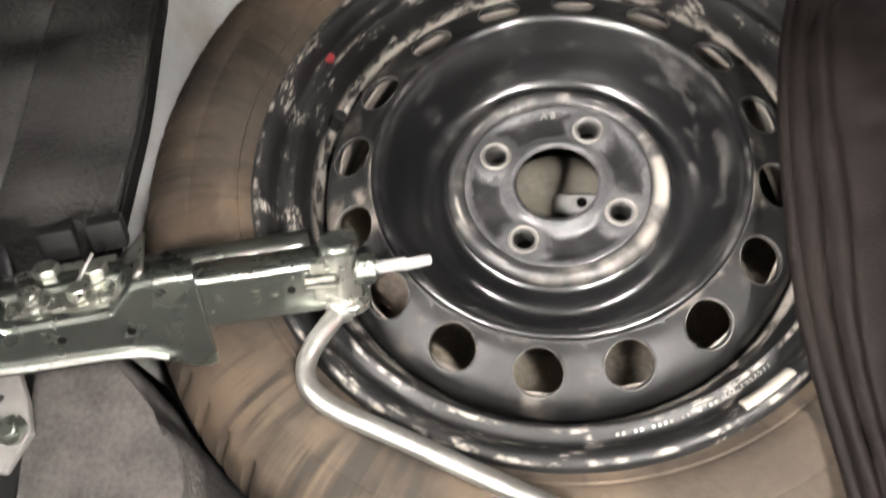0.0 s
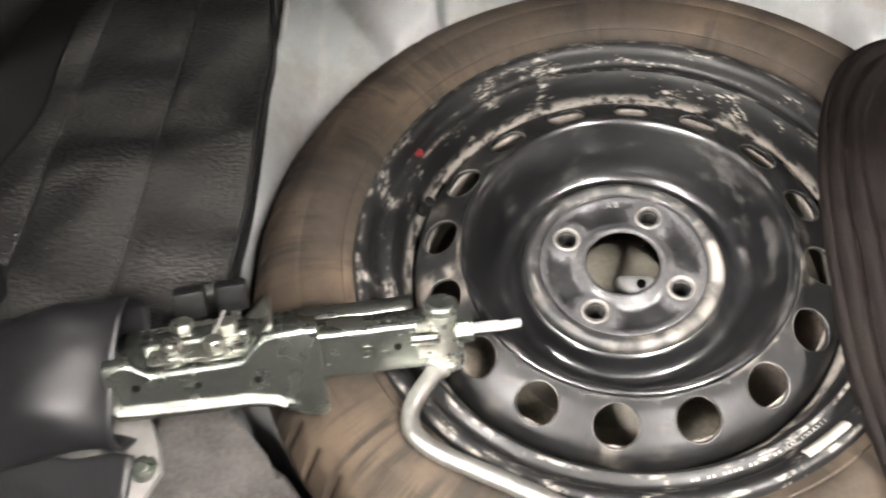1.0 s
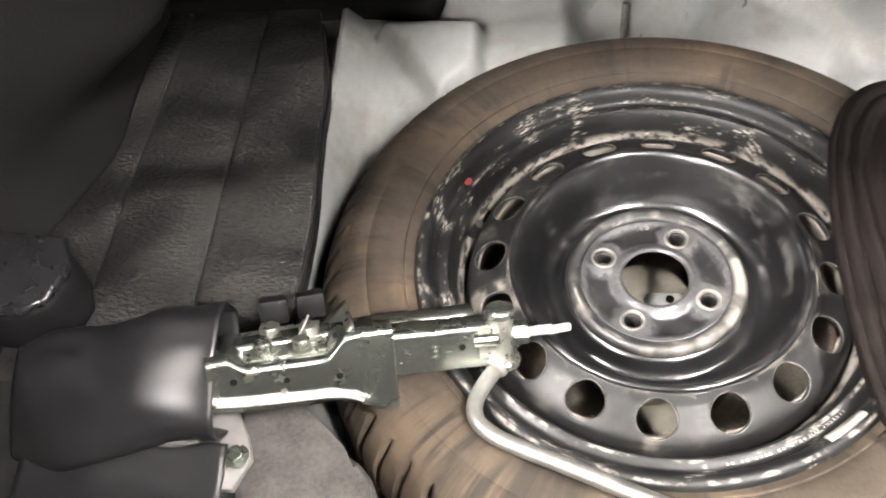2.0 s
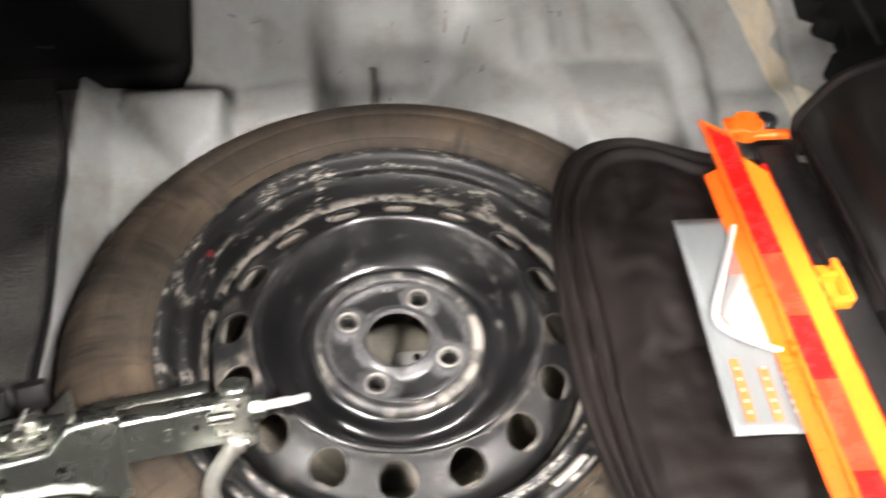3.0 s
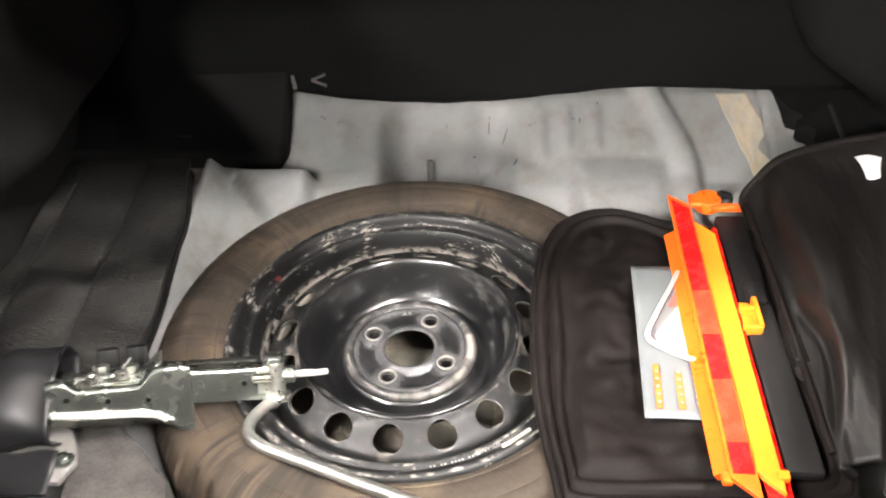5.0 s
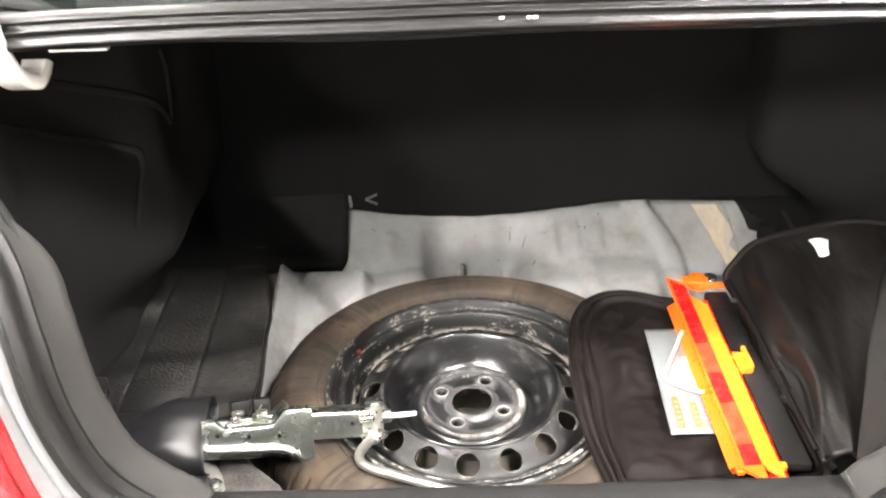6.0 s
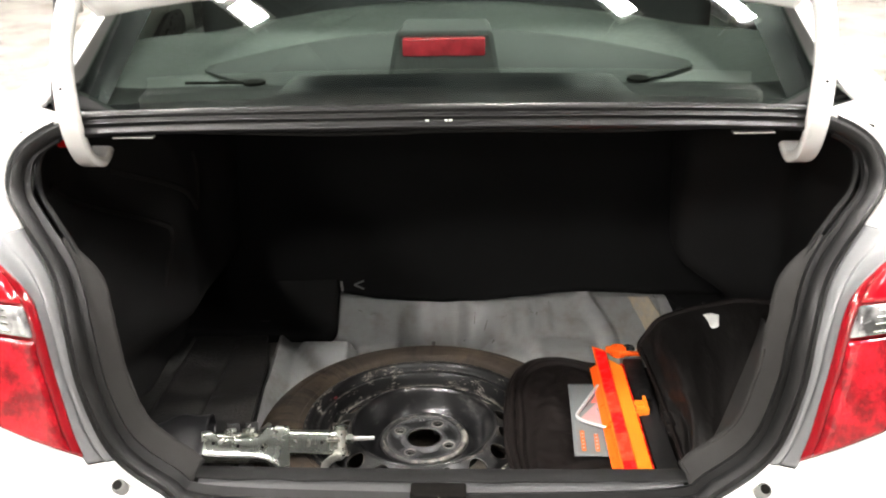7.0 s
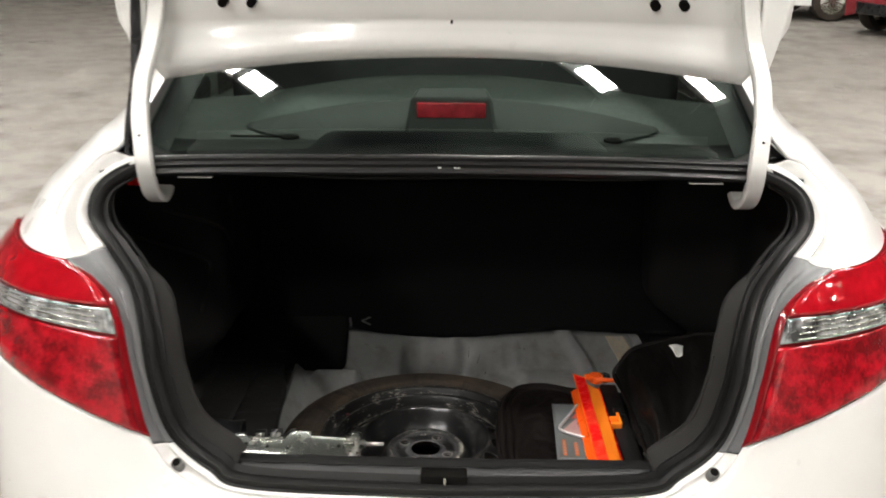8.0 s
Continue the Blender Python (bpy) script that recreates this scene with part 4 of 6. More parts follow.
part("sealant_strip", tape, sealant, car, "strip of dried yellowish sealant", solid=0.001)
random.seed(5)
for i in range(17):
    sx, sy = random.uniform(-0.24, 0.22), random.uniform(0.835, 0.862)
    if i > 11:
        sx, sy = random.uniform(-0.16, 0.10), random.uniform(0.79, 0.83)
    ln, an = random.uniform(0.0015, 0.006), random.uniform(-0.4, 1.5)
    dx, dy = math.cos(an) * ln, math.sin(an) * ln
    path = [Vector((sx + dx * t, sy + dy * t + 0.001 * math.sin(3 * t), pan_z(sx + dx * t, sy + dy * t) + 0.0004)) for t in (-1, -0.5, 0, 0.5, 1)]
    part("scuff_mark", sweep(path, round_section(random.uniform(0.0006, 0.0013), 6, 0.5)), scuff, car)

# ---- boot lid, standing open ----
def lid_profile(t):
    """The lid's inner side in (y, z), from its front edge upwards."""
    return spline([(0.405, 1.312, 0), (0.392, 1.330, 0), (0.398, 1.352, 0), (0.402, 1.372, 0), (0.392, 1.40, 0), (0.375, 1.50, 0), (0.345, 1.60, 0),
                   (0.29, 1.68, 0), (0.20, 1.745, 0), (0.08, 1.81, 0), (0.0, 1.84, 0)], t * 10)


def lid_in(a, b):
    s = 2 * a - 1
    p = lid_profile(b)
    half = 0.525 + 0.07 * ease(0.0, 0.35, b)
    return Vector((s * half, p.x + 0.015 * s * s, p.y - (0.046 * (1 - ease(0.0, 0.5, b))) * s * s))


lid = part("boot_lid", grid(60, 60, lid_in), white_paint, car, "white boot lid standing open", smooth=60, solid=0.02, offset=0)
part("lid_skin", grid(60, 40, lambda a, b: lid_in(a, b) + Vector((0, 0.045, 0.02))), white_paint, lid, smooth=60, solid=0.004, offset=0)
for x in (-0.399, -0.349, 0.352, 0.402):
    part("lid_hole", rod((x, 0.372, 1.397), (x, 0.40, 1.405), 0.0085, 20), hole_dark, lid, "dark round hole")
part("lid_hole", rod((0.0, 0.375, 1.367), (0.0, 0.41, 1.372), 0.0022, 10), hole_dark, lid)
for side in (1, -1):
    arm_path = smooth_path([flip(Vector(p), side) for p in ((0.504, 0.310, 1.084), (0.506, 0.302, 1.074), (0.509, 0.289, 1.069), (0.512, 0.262, 1.084), (0.509, 0.235, 1.120),
                            (0.507, 0.224, 1.160), (0.516, 0.250, 1.220), (0.526, 0.305, 1.275), (0.526, 0.350, 1.315), (0.517, 0.368, 1.37), (0.506, 0.362, 1.44), (0.503, 0.34, 1.52))], 60)
    strip = bmesh.new()
    rows = []
    for i, p in enumerate(arm_path):
        d = (arm_path[min(i + 1, 60)] - arm_path[max(i - 1, 0)]).normalized()
        n = Vector((1, 0, 0)).cross(d).normalized()
        rows.append([strip.verts.new(p + Vector((s, 0, 0)) + n * t) for s, t in ((-0.012, -0.008), (0.012, -0.008), (0.0145, -0.005), (0.0145, 0.005), (0.012, 0.008), (-0.012, 0.008), (-0.0145, 0.005), (-0.0145, -0.005))])
    for q, r in zip(rows, rows[1:]):
        for j in range(8):
            strip.faces.new((q[j], q[(j + 1) % 8], r[(j + 1) % 8], r[j]))
    strip.faces.new(rows[0])
    strip.faces.new(rows[-1])
    arm = part("hinge_arm", strip, white_paint, lid, "white gooseneck hinge arm", smooth=40)
    part("lid_ear", grid(8, 24, lambda a, b: flip(Vector((0.535 + 0.055 * a * math.sin(0.35 + 1.3 * b), 0.392 - 0.02 * b, 1.272 + 0.25 * b)), side)), white_paint, lid, solid=0.012)
    part("hinge_dot", rod(flip(Vector((0.512, 0.222, 1.19)), side), flip(Vector((0.512, 0.236, 1.19)), side), 0.002, 8), hole_dark, arm)
    part("shelf_catch", box(Vector((0.405, 0.250, 1.1135)), Vector((0.462, 0.262, 1.1155)), m=Matrix.Scale(side, 4, (1, 0, 0))), white_paint, car)
part("lid_cable", sweep(smooth_path([Vector(p) for p in ((-0.575, 0.33, 1.10), (-0.57, 0.34, 1.18), (-0.558, 0.36, 1.27), (-0.553, 0.37, 1.36), (-0.545, 0.37, 1.46))], 40), round_section(0.009, 8)), black_plastic, lid, "black ribbed wiring sleeve")
part("cable_plug", box((-0.572, 0.305, 1.085), (-0.548, 0.325, 1.105), bevel=0.004), reflector_red, lid, "small red plug")

# ---- black floor board beside the spare wheel ----
mat_ob = thing("floor_mat", (-0.5, 0.5, 0.52), "black ribbed boot floor board beside the spare wheel", "mat")
def mat_top(x, y):
    g = 0.004 * (math.exp(-((x + 0.462 + 0.02 * (y - 0.5)) / 0.004) ** 2) + math.exp(-((x + 0.56) / 0.004) ** 2))
    return 0.524 + 0.070 * ease(0.75, 0.875, y) - g + 0.002 * wave(x, y, 0, 9) 
def mat_edge(y):
    return -0.364 - 0.012 * ease(0.42, 0.60, y) - 0.028 * ease(0.60, 0.78, y)
part("board", grid(90, 110, lambda a, b: (lambda y: (lambda x: Vector((x, y, mat_top(x, y))))(-0.63 + (mat_edge(y) + 0.63) * a))(0.09 + 0.71 * b)), board, mat_ob, smooth=50, solid=0.008)
# black strip paints the shadow in the gap beside the board
part("edge_shade", sweep([Vector((mat_edge(y) - 0.003, y, mat_top(mat_edge(y) - 0.003, y) + 0.002)) for y in np.linspace(0.10, 0.745, 60)], [(-0.006, -0.012), (0.007, -0.012), (0.006, 0.0), (-0.006, 0.001)]), seal_rubber, mat_ob, "black strip for the shaded gap along the board's edge", smooth=40)
part("felt_flap", grid(40, 24, lambda a, b: (lambda y: Vector((-0.66 + (-0.268 + 0.010 * ease(0.765, 0.79, y) + 0.66) * a, y, 0.548 + 0.085 * ease(0.772, 0.90, y) + 0.003 * wave(a * 6, b * 3, 4, 1))))(0.762 + 0.20 * b)),
     felt, mat_ob, "folded black felt", smooth=50, solid=0.03)

# small pale specks on the board
specks = bmesh.new()
random.seed(23)
for i in range(420):
    y = 0.25 + 0.42 * random.random() ** 1.6
    x = random.triangular(-0.52, -0.388, -0.43)
    s, an = random.uniform(0.0007, 0.0019), random.uniform(0, 6.28)
    c = Vector((x, y, mat_top(x, y) + 0.0002))
    vs = [specks.verts.new(c + Vector((s * math.cos(an + k * 2.1) * (2.2 if k == 0 and i % 6 == 0 else 1), s * math.sin(an + k * 2.1), 0))) for k in range(3)]
    tip = specks.verts.new(c + Vector((0, 0, s)))
    for k in range(3):
        specks.faces.new((vs[k], vs[(k + 1) % 3], tip))
part("specks", specks, mat("pale_speck", (0.45, 0.42, 0.38), 0.9, vary=0.4, scale=60), mat_ob, "small pale specks")

# ---- grey felt tool tray in the rear corner ----
tray = thing("tool_tray", (-0.40, 0.15, 0.49), "grey felt tool tray in the rear corner", "tray")
outl = [(-0.266, 0.085), (-0.268, 0.165), (-0.272, 0.187), (-0.283, 0.200), (-0.300, 0.207), (-0.318, 0.224), (-0.334, 0.246), (-0.345, 0.262), (-0.385, 0.262), (-0.379, 0.205), (-0.368, 0.165), (-0.368, 0.085)]
part("felt_block", prism(outl, 0.40, 0.548, bevel=0.006), felt_grey, tray, smooth=50)
outl2 = [(-0.376, 0.085), (-0.376, 0.165), (-0.387, 0.205), (-0.394, 0.250), (-0.45, 0.255), (-0.60, 0.255), (-0.60, 0.085)]
part("tray_side", prism(outl2, 0.49, 0.566, bevel=0.006), felt, tray, "black felt side of the tray", smooth=50)
bracket = thing("jack_bracket", (-0.40, 0.20, 0.566), "pale steel bracket with a bolt on the tool tray", "bracket")
part("plate", prism([(-0.369, 0.164), (-0.359, 0.189), (-0.366, 0.208), (-0.378, 0.228), (-0.400, 0.236), (-0.44, 0.225), (-0.44, 0.164)], 0.566, 0.574, bevel=0.002), bracket_grey, bracket)
part("washer", rod((-0.3705, 0.1895, 0.574), (-0.3705, 0.1895, 0.5755), 0.0095, 20), zinc, bracket)
part("bolt", rod((-0.3705, 0.1895, 0.5755), (-0.3705, 0.1895, 0.582), 0.0066, 6), zinc, bracket, "zinc hexagon bolt", bevel=0.001)

# ---- spare wheel ----
wheel = thing("spare_wheel", WHEEL + Vector((0, 0, -0.15)), "dusty spare wheel with a black steel rim lying in its well", "wheel")
W = WHEEL


def tread(r, z, a):
    if r > 0.277 and -0.12 < z < 0.034:
        ph = (a * 72 / (2 * math.pi)) % 1.0
        if ph < 0.10:
            r -= 0.006 * min(1, (r - 0.277) / 0.012)
    return r


side_prof = [(0.197, 0.020), (0.203, 0.030), (0.207, 0.035), (0.211, 0.036), (0.213, 0.0345), (0.217, 0.037), (0.222, 0.0405), (0.2235, 0.0395), (0.226, 0.0425), (0.234, 0.044),
             (0.243, 0.0445), (0.252, 0.0430), (0.2535, 0.0418), (0.256, 0.0420), (0.264, 0.0385), (0.2715, 0.0340), (0.273, 0.0322), (0.276, 0.0310), (0.283, 0.0240), (0.289, 0.0150),
             (0.2945, 0.004), (0.2975, -0.010), (0.2985, -0.030), (0.2945, -0.033), (0.2945, -0.038), (0.2990, -0.041), (0.2995, -0.055), (0.2945, -0.058), (0.2945, -0.063),
             (0.2990, -0.066), (0.2985, -0.085), (0.295, -0.105), (0.288, -0.122), (0.272, -0.136), (0.245, -0.143), (0.215, -0.136), (0.197, -0.120)]
side_prof = [(r + 0.006 * ease(0.235, 0.285, r), z + (0.004 * ease(0.235, 0.27, r) if z > -0.02 else 0)) for r, z in side_prof]
tyre = part("tyre", lathe(side_prof, 432, W + Vector((0.001, 0.004, 0)), squash=tread), spare_rubber, wheel, "dusty brown-black tyre", smooth=40)
rim_prof = [(0.2085, 0.0335), (0.2100, 0.0365), (0.2085, 0.0395), (0.2050, 0.0405), (0.2020, 0.0385), (0.2003, 0.0340), (0.1988, 0.0295), (0.1965, 0.0262), (0.1925, 0.0250), (0.1892, 0.0252),
            (0.1872, 0.0272), (0.1850, 0.0276), (0.1832, 0.0250), (0.1812, 0.0130), (0.1785, 0.0010), (0.1750, -0.0090), (0.1700, -0.0170)]
rim = part("rim", lathe(rim_prof, 160, W), rim_dust, wheel, "worn black steel rim flange", smooth=50, solid=0.0025, offset=1)
part("barrel", lathe([(0.1700, -0.0185), (0.1690, -0.0500), (0.172, -0.070), (0.182, -0.090), (0.198, -0.125)], 96, W), barrel_dust, rim, "dusty inside of the rim", smooth=50, solid=0.0025, offset=1)

DISC = [(0.0, 0.0, 0), (0.066, 0.0022, 0), (0.0722, 0.0058, 0), (0.0770, 0.0042, 0), (0.0830, -0.0075, 0), (0.0900, -0.0170, 0), (0.0985, -0.0165, 0), (0.1080, -0.0030, 0), (0.1165, 0.0160, 0),
        (0.1215, 0.0295, 0), (0.1256, 0.0335, 0), (0.1305, 0.0305, 0), (0.1370, 0.0245, 0), (0.1470, 0.0195, 0), (0.1580, 0.0142, 0), (0.1650, 0.0080, 0), (0.1690, -0.0060, 0), (0.1710, -0.0200, 0)]


def disc_z(r):
    for (r0, z0, _), (r1, z1, _) in zip(DISC, DISC[1:]):
        if r <= r1:
            i = DISC.index((r0, z0, 0))
            t = (r - r0) / (r1 - r0)
            return spline([(q[1], 0, 0) for q in DISC], i + t).x
    return DISC[-1][1]


BOLT_A, VENT_A = 2.6812, 4.2475
bolts = [Vector((0.05 * math.cos(BOLT_A - i * math.pi / 2), 0.05 * math.sin(BOLT_A - i * math.pi / 2))) for i in range(4)]


def disc_point(x, y):
    r = math.hypot(x, y)
    z = disc_z(r)
    if r < 0.075:
        near = min(math.hypot(x - b.x, y - b.y) for b in bolts)
        z -= 0.0036 * ease(0.013, 0.024, near) * ease(0.035, 0.043, r) * (1 - ease(0.056, 0.066, r))
        z += 0.0030 * math.exp(-((r - 0.0325) / 0.004) ** 2)
    return W + Vector((x, y, z))


def holed(bm, r0, r1, a0, a1, hr, na, ns, rings=5, slope=0.0):
    """One sector of the disc with a round hole in its middle, drawn in by a share where the sheet slopes."""
    edge = [(r0, a0 + (a1 - a0) * i / na) for i in range(na)] + [(r0 + (r1 - r0) * i / ns, a1) for i in range(ns)]
    edge += [(r1, a1 + (a0 - a1) * i / na) for i in range(na)] + [(r1 + (r0 - r1) * i / ns, a0) for i in range(ns)]
    pts = [(r * math.cos(a), r * math.sin(a)) for r, a in edge]
    rm, am = (r0 + r1) / 2, (a0 + a1) / 2
    cx, cy = rm * math.cos(am), rm * math.sin(am)
    ring = []
    for x, y in pts:
        d = math.hypot(x - cx, y - cy)
        out = (x - cx) / d * math.cos(am) + (y - cy) / d * math.sin(am)
        ring.append((cx + ((x - cx) / d - slope * out * math.cos(am)) * hr, cy + ((y - cy) / d - slope * out * math.sin(am)) * hr))
    rows = []
    for k in range(rings + 1):
        t = (k / rings) ** 1.4
        rows.append([bm.verts.new(disc_point(h[0] + (p[0] - h[0]) * t, h[1] + (p[1] - h[1]) * t)) for h, p in zip(ring, pts)])
    m = len(pts)
    for k in range(rings):
        for i in range(m):
            bm.faces.new((rows[k][i], rows[k][(i + 1) % m], rows[k + 1][(i + 1) % m], rows[k + 1][i]))


step = 2 * math.pi / 16
vents, hub_face, bowl = bmesh.new(), bmesh.new(), bmesh.new()
for i in range(16):
    a = VENT_A + i * step
    holed(vents, 0.1295, 0.1645, a - step / 2, a + step / 2, 0.0163, 8, 8, slope=0.13)
for i in range(4):
    a = BOLT_A - i * math.pi / 2
    holed(hub_face, 0.034, 0.066, a - math.pi / 4, a + math.pi / 4, 0.0076, 40, 16, rings=14)


def ring_of(bm, radii, start):
    for r0, r1 in zip(radii, radii[1:]):
        for j in range(128):
            q = []
            for r, k in ((r0, j), (r1, j), (r1, j + 1), (r0, j + 1)):
                a = start + 2 * math.pi * k / 128
                q.append(bm.verts.new(disc_point(r * math.cos(a), r * math.sin(a))))
            bm.faces.new(q)


ring_of(hub_face, [0.029, 0.0315, 0.034], BOLT_A - math.pi / 4)
hub_edge = bmesh.new()
ring_of(hub_edge, [0.066, 0.069, 0.0725, 0.075, 0.0775, 0.080], BOLT_A - math.pi / 4)
ring_of(bowl, [0.080, 0.083, 0.0865, 0.090, 0.0945, 0.0985, 0.103, 0.108, 0.1125, 0.1165, 0.119, 0.1215, 0.1237, 0.1258, 0.1277, 0.1295], VENT_A - step / 2)
ring_of(vents, [0.1645, 0.1668, 0.169, 0.171], VENT_A - step / 2)
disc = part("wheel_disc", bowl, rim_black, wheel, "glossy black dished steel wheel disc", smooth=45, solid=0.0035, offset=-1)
for i in range(16):
    a = VENT_A + i * step
    c = Vector((0.147 * math.cos(a), 0.147 * math.sin(a)))
    rim_of = [Vector((0.0165 * 0.87 * math.cos(q * math.pi / 16), 0.0165 * math.sin(q * math.pi / 16))) for q in range(33)]
    # thin pale ring: worn edge with its highlight painted in
    part("vent_edge", tube([disc_point(c.x + q.x * math.cos(a) - q.y * math.sin(a), c.y + q.x * math.sin(a) + q.y * math.cos(a)) + Vector((0, 0, -0.0006)) for q in rim_of], 0.0006, 6), seat_worn, disc, "pale ring for a vent edge's wear and its painted highlight", smooth=60)
hub_ob = part("hub_face", hub_face, hub_worn, disc, "dusty worn hub face with four bolt holes", smooth=45, solid=0.0035, offset=-1)
hub_ob.data.materials.append(pocket_paint)      # paint left in the four hollows between the bolts
for poly in hub_ob.data.polygons:
    at = hub_ob.matrix_basis @ poly.center + BASE[disc] - W
    r, near = math.hypot(at.x, at.y), min(math.hypot(at.x - b.x, at.y - b.y) for b in bolts)
    if 0.0415 < r < 0.0605 and near > 0.0185 + 0.0018 * math.sin(at.x * 500 + at.y * 340):
        poly.material_index = 1
for q in bolts:
    at = W + Vector((q.x, q.y, 0))
    seat = part("bolt_seat", lathe([(0.0074, -0.003), (0.0076, 0.0), (0.0090, 0.0022), (0.0102, 0.0028), (0.0114, 0.0020), (0.0126, -0.0006)], 32, at), seat_worn, disc, "pale rubbed ring round a bolt hole", smooth=60)
    part("bolt_hole", lathe([(0.0076, 0.0004), (0.0073, -0.006), (0.0070, -0.016), (0.0078, -0.0165), (0.0082, -0.003)], 28, at), rim_black, seat, "dark wall of the bolt hole", smooth=40)
part("hub_edge", hub_edge, hub_dust, disc, "dusty edge of the hub", smooth=45, solid=0.0035, offset=-1)
part("disc_skirt", lathe([(0.1565, 0.0085), (0.1595, -0.0020), (0.1620, -0.0160), (0.1640, -0.0400)], 96, W), skirt_dust, disc, "dusty inner wall behind the vents", smooth=60, solid=0.0015, offset=1)
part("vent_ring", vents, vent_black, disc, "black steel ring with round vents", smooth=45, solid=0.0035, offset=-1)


def letters(text, place, size, material, parent):
    """Single raised characters; place(i) gives each one's pose."""
    for i, ch in enumerate(text):
        if ch == " ":
            continue
        cu = bpy.data.curves.new("stamped_letter", "FONT")
        cu.body, cu.size, cu.extrude, cu.align_x = ch, size, 0.0003, "CENTER"
        ob = new("stamped_letter", cu)
        cu.materials.append(material)
        ob.parent = parent
        ob.matrix_basis = Matrix.Translation(-BASE[parent]) @ place(i)


letters("AB", lambda i: Matrix.Translation(W + Vector((-0.010 + 0.0065 * i, 0.0545 + 0.001 * i, 0.0012))) @ pose(0, 0, 0, 0, 0, 8), 0.008, stamp_grey, disc)
part("paint_dot", rod(W + Vector((-0.171, 0.091, 0.020)), W + Vector((-0.171, 0.091, 0.0295)), 0.004, 12), old_red, wheel, "small red paint dot")
# stamped size on the rim, then print too worn to read
def stamp_pose(a):
    r = 0.1878
    return Matrix.Translation(W + Vector((r * math.cos(a), r * math.sin(a), 0.0290))) @ pose(0, 0, 0, 0, 0, math.degrees(a) - 90)


letters("J15X5\u00bdJ DOT", lambda i: stamp_pose(5.450 - 0.0185 * i), 0.0047, stamp_grey, wheel)
for i in range(18):
    a = 5.235 - 0.0195 * i
    if i in (2, 4, 7, 12, 15):
        continue
    part("print_bar", grid(2, 2, lambda u, v: W + Vector(((0.1878 + 0.0030 * v) * math.cos(a + 0.011 * u), (0.1878 + 0.0030 * v) * math.sin(a + 0.011 * u), 0.0290))), stamp_grey, wheel, solid=0.0004)
part("balance_weight", grid(14, 3, lambda u, v: W + Vector(((0.1975 + 0.007 * v) * math.cos(5.28 + 0.18 * u), (0.1975 + 0.007 * v) * math.sin(5.28 + 0.18 * u), 0.0395 + 0.006 * v + 0.002 * math.sin(math.pi * v)))), mat("pale_coated_lead", (0.30, 0.28, 0.245), 0.6, vary=0.2, scale=40), wheel, "pale clip-on balance weight", solid=0.003)
part("valve", rod(W + Vector((-0.166, 0.045, 0.006)), W + Vector((-0.158, 0.043, 0.024)), 0.0045, 12), seal_rubber, wheel, "black rubber valve")

# ---- scissor jack in its vinyl pouch ----
jack = thing("scissor_jack", (-0.26, 0.25, 0.56), "zinc-plated scissor jack resting on the spare tyre", "jack")
U = Vector((0.942, 0.308, -0.136)).normalized()
V = Vector((0, 0.5, 0.86))
V = (V - U * V.dot(U)).normalized()
N = U.cross(V)
ORI = Vector((-0.258, 0.259, 0.598))
JM = Matrix.Translation(ORI) @ Matrix((U, V, N)).transposed().to_4x4()


def bent_channel(us, tops, lows, up_falls, feet, lip=0.0035, bend=0.005, back=0.0):
    """A folded sheet: a flat web with a wall over a rounded bend on top and a bead with a short foot below; the lists follow its length."""
    def section(top, low, up_fall, foot, bead):
        arc = [(top - bend + bend * math.sin(radians(t)), bend * (math.cos(radians(t)) - 1)) for t in (0, 15, 30, 45, 60, 75, 90)]
        edge = [(low - foot, -0.010), (low - 0.0075, -0.0035 + 0.6 * bead), (low - 0.0060, 0.4 * bead), (low - 0.0040, 0.85 * bead), (low - 0.0015, bead), (low + 0.0010, 0.72 * bead), (low + 0.0030, 0.2 * bead), (low + 0.0060, 0.0)]
        return edge + [((top + low) / 2, 0.0)] + arc + [(top, -up_fall)]
    sec = [section(*q) for q in zip(tops, lows, up_falls, feet, lip if isinstance(lip, list) else [lip] * len(us))]
    m = len(sec[0]) - 1

    def f(a, b):
        x = a * (len(us) - 1)
        i = min(int(x), len(us) - 2)
        t = ease(0, 1, x - i)
        j = round(b * m)
        (v0, w0), (v1, w1) = sec[i][j], sec[i + 1][j]
        return JM @ Vector((us[i] + (us[i + 1] - us[i]) * (x - i), v0 + (v1 - v0) * t, w0 + (w1 - w0) * t + back))
    return grid(10 * (len(us) - 1), m, f)


part("outer_arm", bent_channel([-0.135, -0.122, -0.104, -0.050, -0.030, -0.022, -0.010, 0.004], [0.027, 0.0275, 0.0165, 0.0145, 0.0300, 0.0305, 0.0300, 0.0290],
                               [-0.006, -0.0075, -0.010, -0.0150, -0.0205, -0.0255, -0.0330, -0.036], [0.030, 0.040, 0.058, 0.056, 0.024, 0.020, 0.018, 0.016],
                               [0.016, 0.016, 0.016, 0.015, 0.014, 0.0125, 0.0105, 0.0095], lip=[0.0025, 0.0025, 0.0025, 0.0025, 0.0025, 0.0022, 0.0002, 0.0]), zinc, jack, "folded zinc-plated outer arm", smooth=30, solid=0.0022)
part("inner_arm", bent_channel([-0.006, 0.018, 0.044, 0.078], [0.0222, 0.0205, 0.0182, 0.0158], [-0.0065, -0.0090, -0.0112, -0.0140], [0.020] * 4, [0.0045] * 4, lip=0.0, back=-0.0035), zinc, jack, "folded zinc-plated inner arm", smooth=30, solid=0.0022)
